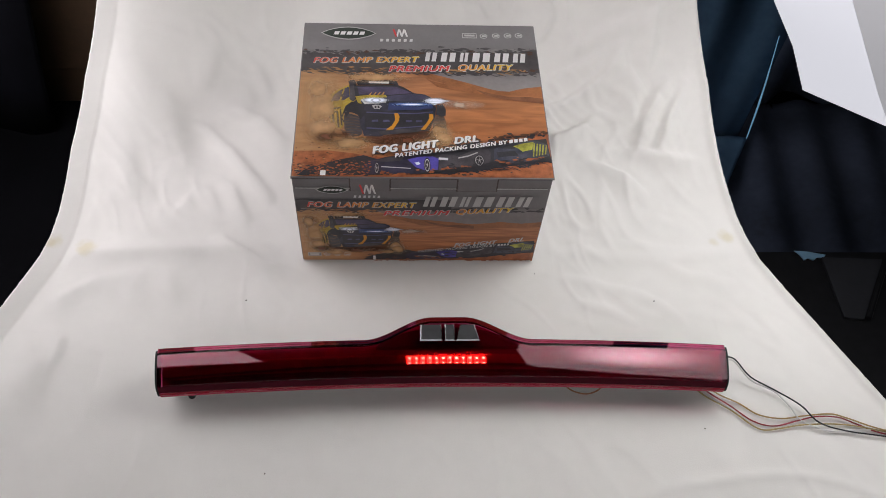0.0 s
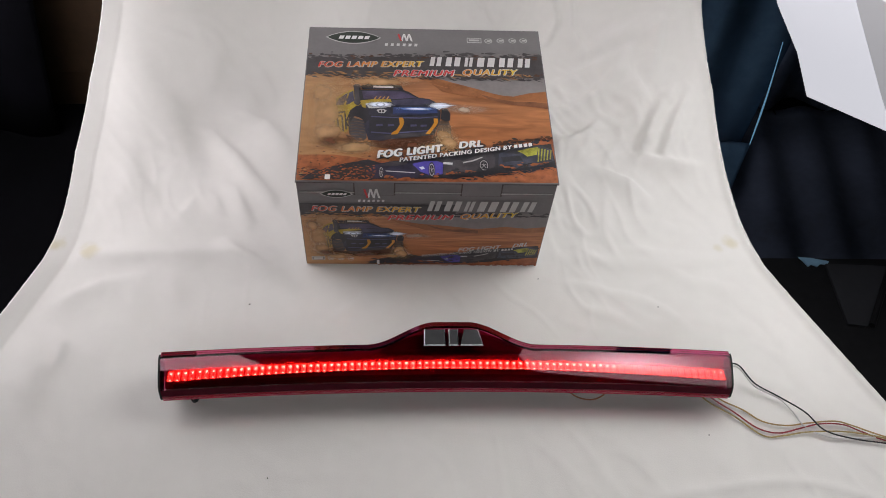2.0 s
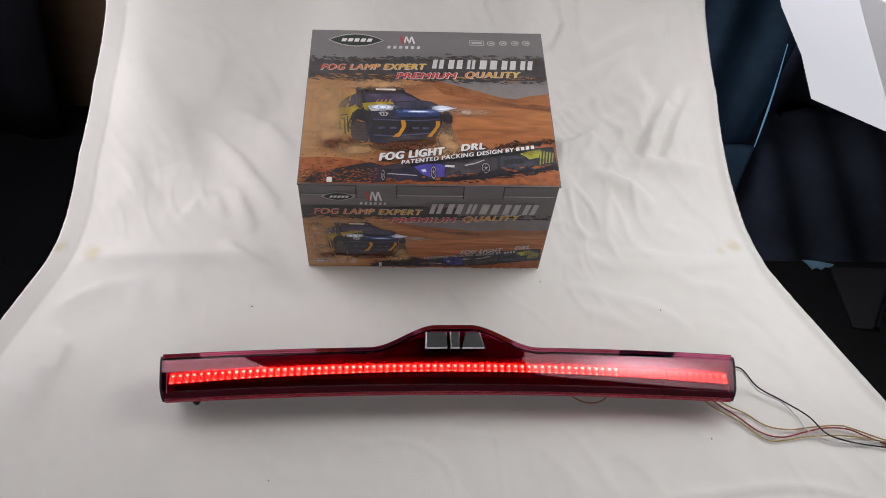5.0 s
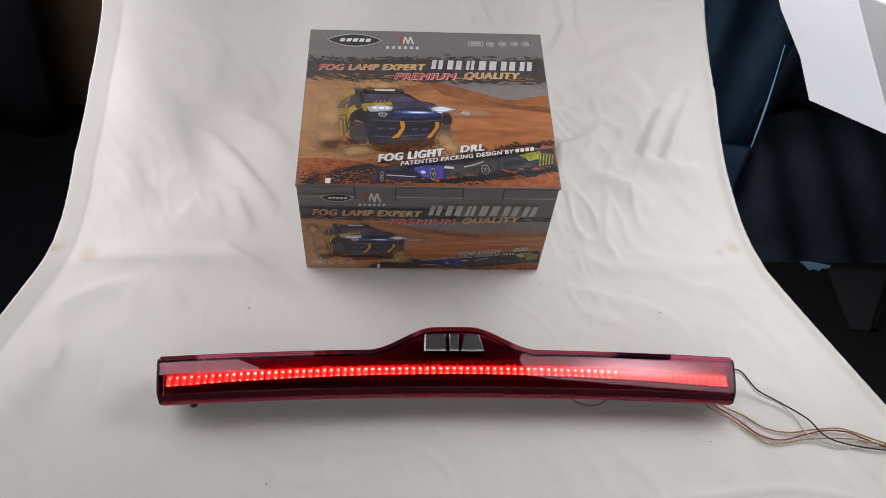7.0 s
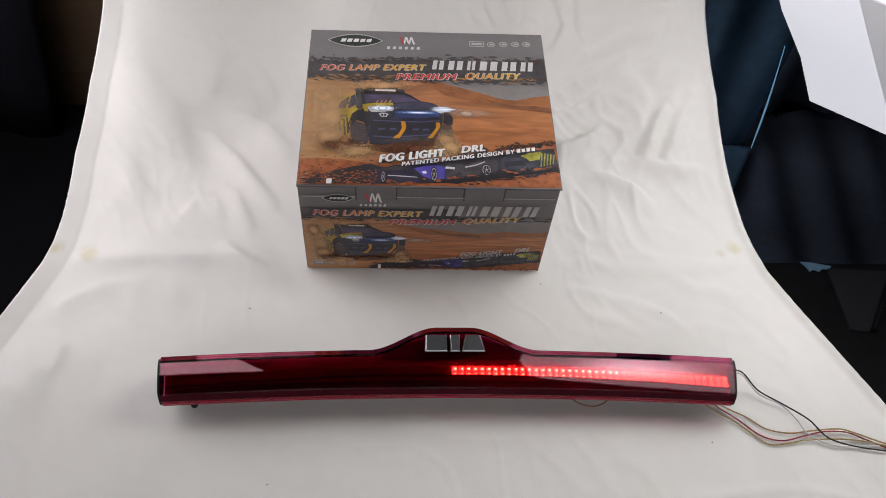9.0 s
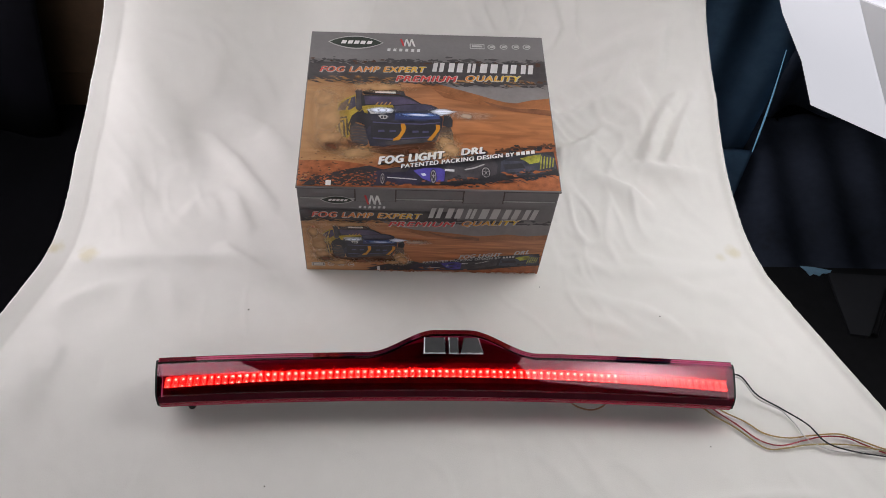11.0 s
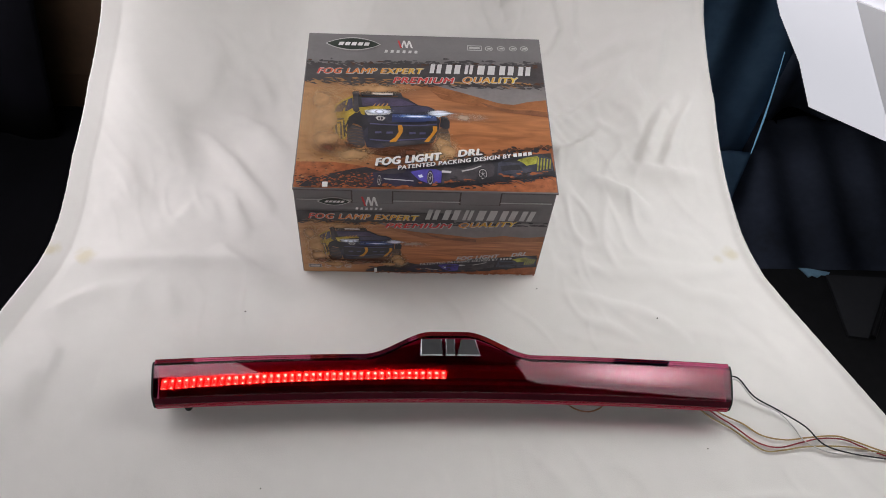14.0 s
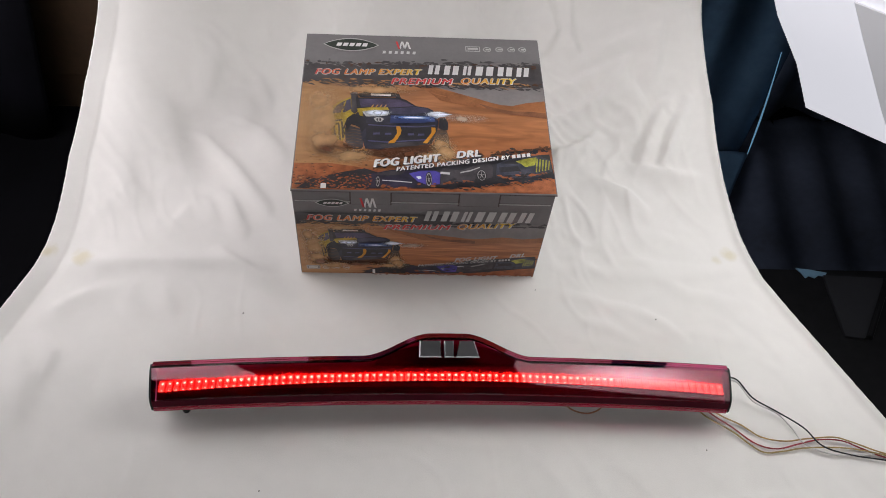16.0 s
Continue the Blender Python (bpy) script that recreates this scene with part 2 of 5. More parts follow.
fold(0.011, 0.0034, (0.324, -0.008), (0.354, -0.024), (0.407, -0.036))
fold(0.012, 0.0034, (0.276, 0.024), (0.353, 0.016))
fold(0.012, 0.0034, (0.226, -0.1), (0.267, -0.112))


def fold_rise(xs, q):
    """Height of all folds over one row of the cloth."""
    total = np.zeros_like(xs)
    for wide, high, pts in FOLDS:
        best = np.zeros_like(xs)
        runs = len(pts) - 1
        for k, ((ax, aq), (bx, bq)) in enumerate(zip(pts, pts[1:])):
            dx, dq = bx - ax, bq - aq
            t = np.clip(((xs - ax) * dx + (q - aq) * dq) / (dx * dx + dq * dq), 0, 1)
            px, pq = xs - ax - t * dx, q - aq - t * dq
            # steeper on one side than on the other, and fading towards the ends
            side = np.tanh((dx * pq - dq * px) / math.hypot(dx, dq) / (0.5 * wide))
            w = wide * (0.935 - 0.315 * side)
            along = (k + t) / runs
            fade = 0.25 + 0.75 * np.sin(np.pi * (0.12 + 0.76 * along))
            best = np.maximum(best, fade * np.exp(-(px * px + pq * pq) / (w * w)))
        total += high * best
    return total


def cloth_at(u, v, rise):
    """u 0..1 from the left edge to the right one, v metres along the cloth from its front."""
    xm = -0.47 + u * 0.90
    s = 0.03 + 0.26 * (1 - sstep(0.16, 0.45, abs(xm)))
    R = 0.52 - s
    y0 = -0.60
    if v < s - y0:
        y, z, n = y0 + v, 0.0, Vector((0, 0, 1))
    elif v < s - y0 + R * math.pi / 2:
        a = (v - (s - y0)) / R
        y, z, n = s + R * math.sin(a), R * (1 - math.cos(a)), Vector((0, -math.sin(a), math.cos(a)))
    else:
        y, z, n = 0.52, R + v - (s - y0) - R * math.pi / 2, Vector((0, -1, 0))
    xl, xr = lerp_table(LEFT_EDGE, y), lerp_table(RIGHT_EDGE, y)
    x = xl + u * (xr - xl)
    up = sstep(-0.04, 0.14, y)
    # long soft folds on the hanging part, crease lines across, faint ripples on the table
    fold = noise.noise(Vector((x * 8 + 2.2 * y, y * 2.2 + z * 2, 3.1)))
    fine = noise.noise(Vector((x * 26 + 9 * y, y * 14 + z * 9, 7.7)))
    slant = noise.noise(Vector(((x - y * 0.8) * 15, (x + y) * 4 + z * 3, 1.3)))
    wx, wy = 0.03 * noise.noise(Vector((x * 6, y * 6, z * 6 + 4))), 0.03 * noise.noise(Vector((x * 6, y * 6 + z * 6, 11)))
    r1 = max(0.0, 1 - 4.5 * abs(noise.noise(Vector(((x + wx) * 7 - 4 * (y + z), (y + z + wy) * 4 + x * 3, 5.5)))))
    r2 = max(0.0, 1 - 5.0 * abs(noise.noise(Vector(((x + wx) * 13 + 8 * (y + z), (y + z + wy) * 7 - x * 5, 9.1)))))
    r3 = max(0.0, 1 - 5.0 * abs(noise.noise(Vector((x * 3, (y + wy) * 11, 2.4)))))
    r4 = max(0.0, 1 - 4.0 * abs(noise.noise(Vector(((x + wy) * 22 - 6 * (y + z), (y + z + wx) * 13, 15.0)))))
    patch = sstep(-0.15, 0.35, noise.noise(Vector((x * 5, (y + z) * 5, 21.0))))
    q = y + z
    tw = 1.5 * noise.noise(Vector((x * 4, q * 4, 51.0)))
    p5, q5 = (x + wx) * math.cos(0.45 + tw * 0.3) + (q + wy) * math.sin(0.45), (q + wy) * math.cos(0.45) - (x + wx) * math.sin(0.45)
    r5 = max(0.0, 1 - 3.0 * abs(noise.noise(Vector((p5 * 34, q5 * 11, 31.0)))))
    p6, q6 = (x + wy) * math.cos(0.7) - (q + wx) * math.sin(0.7), (q + wx) * math.cos(0.7) + (x + wy) * math.sin(0.7)
    r6 = max(0.0, 1 - 2.8 * abs(noise.noise(Vector((p6 * 52, q6 * 17, 37.0)))))
    patch2 = sstep(-0.1, 0.3, noise.noise(Vector((x * 7 + 3, (y + z) * 6, 44.0))))
    side = sstep(-0.06, 0.14, x)
    d = up * (0.30 + 0.55 * side) * (0.004 * fold + 0.0030 * fine)
    d += up * (0.05 + 0.16 * side) * (0.0055 * slant + 0.0062 * r1 * r1)
    d += up * (0.12 + 0.12 * side) * 0.0060 * r2 * r2 * (0.3 + patch)
    d += up * (0.26 + 0.66 * side) * (0.0034 * r4 * patch + 0.0027 * r5 * (0.25 + patch2) + 0.0014 * r6 * (0.3 + patch))
    d += (1 - up) * (0.0018 * (fine + slant) + 0.0022 * r3 * r3 * patch + 0.0008 * r2 * r2 + 0.0005 * r5 * patch2 + 0.0008 * r5 * patch2 * sstep(0.12, 0.22, x))
    d += rise
    d += 0.0035 * math.exp(-((y - 0.012 - 0.02 * noise.noise(Vector((x * 5, 0, 0)))) / 0.012) ** 2) * sstep(0.16, 0.24, abs(x))
    calm = 1 - (sstep(0.20, 0.15, abs(x)) * sstep(-0.05, 0.0, y) * sstep(0.36, 0.30, y))
    near = sstep(0.05, 0.10, abs(y + 0.165)) if abs(x) < 0.37 else 1
    d *= calm * (0.3 + 0.7 * near)
    ex = min(u, 1 - u) * (xr - xl)
    d *= 0.15 + 0.85 * sstep(0.0, 0.07, ex)
    d += 0.0016 * sstep(0.026, 0.022, ex) + 0.30 * max(0.0, 0.022 - ex) if u < 0.5 else 0.0060 * math.exp(-((ex - 0.003) / 0.0055) ** 2)
    return Vector((x, y, z)) + n * (d - 0.0012 * (1 - up))


def build_cloth():
    bm = bmesh.new()
    nu, vs = 400, []
    vmax, v = 1.62, 0.0
    while v < vmax:
        vs.append(v)
        v += 0.004 if v < 1.12 else 0.03
    grid = []
    for k, v in enumerate(vs):
        row = []
        y = cloth_at(0.5, v, 0.0).y
        xs = lerp_table(LEFT_EDGE, y) + (lerp_table(RIGHT_EDGE, y) - lerp_table(LEFT_EDGE, y)) * np.arange(nu + 1) / nu
        rises = fold_rise(xs, v - 0.60)
        for i in range(nu + 1):
            u = i / nu
            p = cloth_at(u, v, float(rises[i]))
            if i in (0, nu):
                p.x += 0.0008 * noise.noise(Vector((v * 160, i, 0)))
            row.append(bm.verts.new(p))
        grid.append(row)
    for a, b in zip(grid, grid[1:]):
        for i in range(nu):
            bm.faces.new((a[i], a[i + 1], b[i + 1], b[i]))
    # the front falls over the table's edge
    front = [bm.verts.new(w.co + Vector((0, -0.01, -0.5))) for w in grid[0]]
    for i in range(nu):
        bm.faces.new((front[i], front[i + 1], grid[0][i + 1], grid[0][i]))
    ob = part("backdrop_cloth", bm, M_CLOTH, smooth=True)
    so = ob.modifiers.new("thickness", "SOLIDIFY")
    so.thickness, so.offset = 0.004, -1
    tagged(ob, "white fleece backdrop cloth, softly creased, swept up behind the box", "backdrop cloth")


# ---------------------------------------------------------------- the light bar
BX, BHALF = 0.0300, 0.3280
BEVEL = 0.116


def bar_hump(x):
    t = 1.25 * (1 - abs(x - 0.034) / 0.098)
    return 0.030 * sstep(0, 1, t)


def bar_front(x):
    return -0.1915 - 0.009 * ((x - 0.034) / 0.32) ** 2


def bar_back(x):
    return -0.1370 - 0.010 * ((x - 0.034) / 0.32) ** 2 + bar_hump(x)


def bar_depth(x):
    return bar_back(x) - bar_hump(x) - bar_front(x)


def bar_rise(c):
    """Height over the front lip at the fraction c of the depth: a steep bevel, a gently domed face, a bevel."""
    d, e = 0.0545, BEVEL
    lip = math.tan(radians(62)) * min(c, e)
    q = min(max(c, e), 0.82) - e
    dome = math.tan(radians(9)) * q - (math.tan(radians(9)) + math.tan(radians(5))) * q * q / (2 * (0.82 - e))
    fall = math.tan(radians(22)) * max(c - 0.82, 0)
    return d * (lip + dome - fall)


def bar_top(x, y):
    """Height of the lens face at x, y; over the hump the face runs on and the bevel follows its rim."""
    f = bar_front(x)
    h = bar_hump(x)
    c = (y - f) / bar_depth(x)
    if h < 0.0005:
        return 0.0215 + bar_rise(c)
    edge = 0.82 + h / 0.0545
    if c < 0.75:
        return 0.0215 + bar_rise(c)
    flat = 0.0215 + bar_rise(0.75) - 0.05 * (min(c, edge) - 0.75) * 0.0545
    return flat - max(0.0, c - edge) * 0.0545 * math.tan(radians(22))


def bar_x(x, c):
    """The ends slant in towards the front."""
    return BX + (x - BX) * (0.970 + 0.030 * c)


def bar_strip(name, c0, c1, n, drop, thick, material, parent, label="", nx=180, inset=0.0):
    """A shell along the bar between the fractions c0 and c1 of its depth."""
    bm = bmesh.new()
    top, low = [], []
    for i in range(nx + 1):
        x = BX + (BHALF - inset) * (2 * i / nx - 1)
        f, b = bar_front(x), bar_back(x)
        if c1 < 0.5:
            b = f + bar_depth(x)
        marks = [c0 + (c1 - c0) * k / n for k in range(n + 1)]
        if c0 == 0 and c1 == 1:
            # rows meet the two creases exactly
            e1 = BEVEL * bar_depth(x) / (b - f)
            e2 = (0.82 * bar_depth(x) + bar_hump(x)) / (b - f)
            lo, hi = 5, 6
            mid = n - lo - hi
            marks = [e1 * k / lo for k in range(lo)] + [e1 + (e2 - e1) * k / mid for k in range(mid)] + [e2 + (1 - e2) * k / hi for k in range(hi + 1)]
        r1, r2 = [], []
        for c in marks:
            y = f + (b - f) * c
            xx = bar_x(x, c)
            z = bar_top(x, y) - drop
            r1.append(bm.verts.new((xx, y, z)))
            r2.append(bm.verts.new((xx, y, z - thick)))
        top.append(r1)
        low.append(r2)
    for i in range(nx):
        for k in range(n):
            bm.faces.new((top[i][k], top[i + 1][k], top[i + 1][k + 1], top[i][k + 1]))
            bm.faces.new((low[i][k], low[i][k + 1], low[i + 1][k + 1], low[i + 1][k]))
        bm.faces.new((top[i][0], low[i][0], low[i + 1][0], top[i + 1][0]))
        bm.faces.new((top[i][n], top[i + 1][n], low[i + 1][n], low[i][n]))
    for k in range(n):
        bm.faces.new((top[0][k], top[0][k + 1], low[0][k + 1], low[0][k]))
        bm.faces.new((top[nx][k], low[nx][k], low[nx][k + 1], top[nx][k + 1]))
    ob = part(name, bm, material, parent, label, smooth=True)
    ob.data.set_sharp_from_angle(angle=radians(14))
    return ob


LEDS = []
LED_N = 82


def led_x(i):
    return -0.2855 + (0.3470 + 0.2855) * (i + 0.5) / LED_N


def led_y(x):
    return -0.1636 - 0.0146 * ((x - 0.034) / 0.32) ** 2


def led_mesh(core):
    """One diode cell: lit facets on one side, a dark back on the other; core scales the hot spots."""
    bm = bmesh.new()
    w, h = 0.00384, 0.0050
    box_bm(-w, w, -h, h, -0.0014, 0.0010, bm=bm)
    # a thin rim round the lit side keeps its light in when it faces the reflector
    t = 0.00007
    for x0, x1, y0, y1 in ((-w, -w + t, -h, h), (w - t, w, -h, h), (-w + t, w - t, -h, -h + t), (-w + t, w - t, h - t, h)):
        n0 = len(bm.faces)
        box_bm(x0, x1, y0, y1, 0.0010, 0.0038, bm=bm)
        bm.faces.ensure_lookup_table()
        for f in bm.faces[n0:]:
            f.material_index = 4

    def tile(ring, z, mi):
        bm.faces.new([bm.verts.new((x, y, z)) for x, y in ring]).material_index = mi
    tile([(-w + t, -h + t), (w - t, -h + t), (w - t, h - t), (-w + t, h - t)], 0.0022, 3)
    # crossed bright facets of the moulded optic
    for a in range(-2, 3):
        for b in range(-2, 3):
            for way in (-1, 1):
                x0, y0 = a * 0.00150, b * 0.0019 + 0.0003
                p = [(x0 + way * y * 0.7 + dx, y0 + y) for y, dx in ((-0.00070, 0), (-0.00070, 0.00045), (0.00070, 0.00045), (0.00070, 0))]
                if (a + b + (way > 0)) % 2 == 0 and all(abs(x) < w - t and abs(y) < h - t for x, y in p):
                    tile(p, 0.0024, 1)
    for cx, cy, rx, ry in ((0.0, 0.0024, 0.0018, 0.0014), (0.0, -0.0034, 0.0011, 0.0007)):
        tile([(cx + core * rx * math.cos(k * math.pi / 5), cy + core * ry * math.sin(k * math.pi / 5)) for k in range(10)], 0.0028, 2)
    return mesh_of(bm, "led", [M_LEDBACK, M_LED, M_LEDHOT, M_LEDDIM, M_RIBS])


M_LEDDIM = glow("dim_red_led", (1.0, 0.010, 0.03), 0.60)


def build_bar():
    bar = thing("tail_light_bar", "long glossy dark red rear light bar with a central hump", "light bar")
    bar.matrix_basis = pose(0, -0.00584, 0.00832) @ Matrix.Scale(0.9893, 4) @ pose(0, 0.0025, 0, 0, 0, 0.25)
    bar_strip("housing", 0.34, 0.90, 8, 0.0135, 0.025, M_HOUSING, bar, "black plastic rear housing", inset=0.004)
    bar_strip("reflector", 0.06, 0.97, 12, 0.0118, 0.0012, M_INNER, bar, "dark red inner reflector", inset=0.003)
    bar_strip("inner_trim", 0.19, 0.35, 6, 0.0113, 0.0004, M_TRIM, bar, "near-black inner trim below the diodes", inset=0.012)
    bar_strip("lens", 0.0, 1.0, 50, 0.0, 0.0016, M_LENS, bar, "smoked red glossy lens")
    # strip over the bevel's lip; its dull red stands for the reflection there
    bar_strip("front_lip", 0.030, 0.095, 4, -0.0004, 0.0008, M_LIP, bar, "dark red lip along the lens front, toned as its reflection")
    bar_strip("front_rim", 0.0, 0.030, 2, 0.0014, 0.0030, M_RIM, bar, "bright red lens edge")
    bar_strip("back_rim", 0.985, 1.0, 2, 0.0018, 0.0045, M_RIM, bar, "bright red lens edge")
    for side in (-1, 1):
        x0 = BX + side * BHALF
        bm = bmesh.new()
        pts = []
        for k in range(13):
            c = k / 12 * 0.93 + 0.01
            y = bar_front(x0) + bar_depth(x0) * c
            pts.append((bar_x(x0, c) + side * 0.0013, y, bar_top(x0, y) - 0.0008))
        ring = pts + [(pts[-1][0], pts[-1][1], 0.014), (pts[0][0], pts[0][1], 0.0185)]
        a = [bm.verts.new((x - 0.0012, y, z)) for x, y, z in ring]
        b = [bm.verts.new((x + 0.0012, y, z)) for x, y, z in ring]
        bm.faces.new(a)
        bm.faces.new(b[::-1])
        for i in range(len(ring)):
            j = (i + 1) % len(ring)
            bm.faces.new((a[i], b[i], b[j], a[j]))
        bmesh.ops.recalc_face_normals(bm, faces=bm.faces)
        part("end_cap", bm, M_HOUSING, bar, "matt black end cap")
    for x in (-0.262, -0.135, 0.034, 0.195, 0.315):
        sy = -0.188 if x < -0.2 else -0.172
        part("mounting_stud", tube_bm([(x, sy, -0.0083), (x, sy, -0.003), (x, sy + 0.003, 0.014)], [0.0042, 0.0042, 0.003], 12), M_HOUSING, bar)
    me, me_end, me_side = led_mesh(1.0), led_mesh(0.75), led_mesh(0.5)
    for i in range(LED_N):
        x = led_x(i)
        y = led_y(x)
        led = new("led", me_side if x > 0.22 else me if x > -0.216 else me_end)
        led.parent = bar
        slope = (bar_top(x, y + 0.003) - bar_top(x, y - 0.003)) / 0.006
        led.scale = (1, 1.0 + 0.35 * min(1, (abs(x - 0.034) / 0.3)) ** 1.5, 1)
        LEDS.append((led, Vector((x, y, bar_top(x, y) - 0.0082)), math.degrees(math.atan(slope))))
        led.location = LEDS[-1][1]
        led.rotation_euler = (radians(LEDS[-1][2]), 0, 0)
    # thin red film under the lens that scatters the diodes' light
    bm = bmesh.new()
    rows = []
    for i in range(129):
        x = BX + (BHALF - 0.012) * (2 * i / 128 - 1)
        ys = [led_y(x) + 0.0165 * (k / 5 - 1) for k in range(11)]
        rows.append([bm.verts.new((bar_x(x, 0.4), y, bar_top(x, y) - 0.0026)) for y in ys])
    for p, q in zip(rows, rows[1:]):
        for k in range(10):
            bm.faces.new((p[k], q[k], q[k + 1], p[k + 1]))
    part("scatter_film", bm, M_FILM, bar, "thin red scattering film under the lens", smooth=True)
    bm = bmesh.new()
    ring = [(0.034 + 0.085 * math.cos(math.pi * k / 24), -0.148 + (0.030 * math.sin(math.pi * k / 24))) for k in range(25)]
    a = [bm.verts.new((x, y, bar_top(x, y) - 0.0096)) for x, y in ring]
    b = [bm.verts.new((x, y, bar_top(x, y) - 0.0100)) for x, y in ring]
    bm.faces.new(a)
    bm.faces.new(b[::-1])
    for i in range(25):
        bm.faces.new((a[i], b[i], b[(i + 1) % 25], a[(i + 1) % 25]))
    bmesh.ops.recalc_face_normals(bm, faces=bm.faces)
    part("badge_plate", bm, M_TRIM, bar, "near-black plate behind the badge")
    # fine crossed ribs moulded over the diodes
    bm = bmesh.new()
    pitch, wide = 0.0021, 0.00040
    for k in range(int(0.632 / pitch)):
        x = -0.2855 + pitch * k
        for way in (-1, 1):
            q = []
            y0 = led_y(x)
            h = 0.0052 * (1.0 + 0.35 * min(1, abs(x - 0.034) / 0.3) ** 1.5)
            lift = 0.0019 + (0.00008 if way > 0 else 0)
            for t, dx in ((-1, 0), (-1, wide), (1, wide), (1, 0)):
                xx, yy = x + way * h * t * 0.8 + dx, y0 + h * t
                q.append(bm.verts.new((xx, yy, bar_top(x, yy) - lift)))
            bm.faces.new(q)
    tagged(part("optic_grid", bm, M_GRID, bar, "fine crossed red ribs over the diodes"), kind="stuff")
    # the maker's badge, as plain chrome strokes
    def stroke(cx, cy, w, h, top):
        bm = bmesh.new()
        ring = [(cx - w / 2, cy - h / 2), (cx + w / 2, cy - h / 2), (cx + w / 2 * top, cy + h / 2), (cx - w / 2 * top, cy + h / 2)]
        lo = [bm.verts.new((x, y, bar_top(x, y) + 0.0002)) for x, y in ring]
        hi = [bm.verts.new((x + math.copysign(0.0012, cx - x), y + math.copysign(0.0012, cy - y), bar_top(x, y) + 0.0016)) for x, y in ring]
        f = bm.faces.new(hi)
        f.material_index = 1
        for i in range(4):
            j = (i + 1) % 4
            bm.faces.new((lo[i], lo[j], hi[j], hi[i]))
        bmesh.ops.recalc_face_normals(bm, faces=bm.faces)
        part("badge_stroke", bm, [M_CHROME, M_BADGE], bar, "raised dark grey badge block with bright chrome edges")
    for cx, w, top in ((0.0132, 0.0255, 0.96), (0.0350, 0.0115, 1.0), (0.0560, 0.0275, 0.62)):
        stroke(cx, -0.1305, w, 0.0225, top)
    return bar


# ---------------------------------------------------------------- the box
def ink(name, color, rough=0.38, vary=0.12, scale=45):
    return mat(name, color, rough, vary=vary, scale=scale)


def ink_fade(name, c0, c1, axis=0):
    """Ink that runs from one colour to another across the printed piece."""
    m = bpy.data.materials.new(name)
    m.use_nodes = True
    nt = m.node_tree
    b = nt.nodes["Principled BSDF"]
    b.inputs["Roughness"].default_value = 0.38
    co = nt.nodes.new("ShaderNodeTexCoord")
    sp = nt.nodes.new("ShaderNodeSeparateXYZ")
    nt.links.new(co.outputs["Generated"], sp.inputs[0])
    rp = nt.nodes.new("ShaderNodeValToRGB")
    rp.color_ramp.elements[0].color = (*c0, 1)
    rp.color_ramp.elements[1].color = (*c1, 1)
    nt.links.new(sp.outputs[axis], rp.inputs[0])
    nt.links.new(rp.outputs[0], b.inputs["Base Color"])
    return m


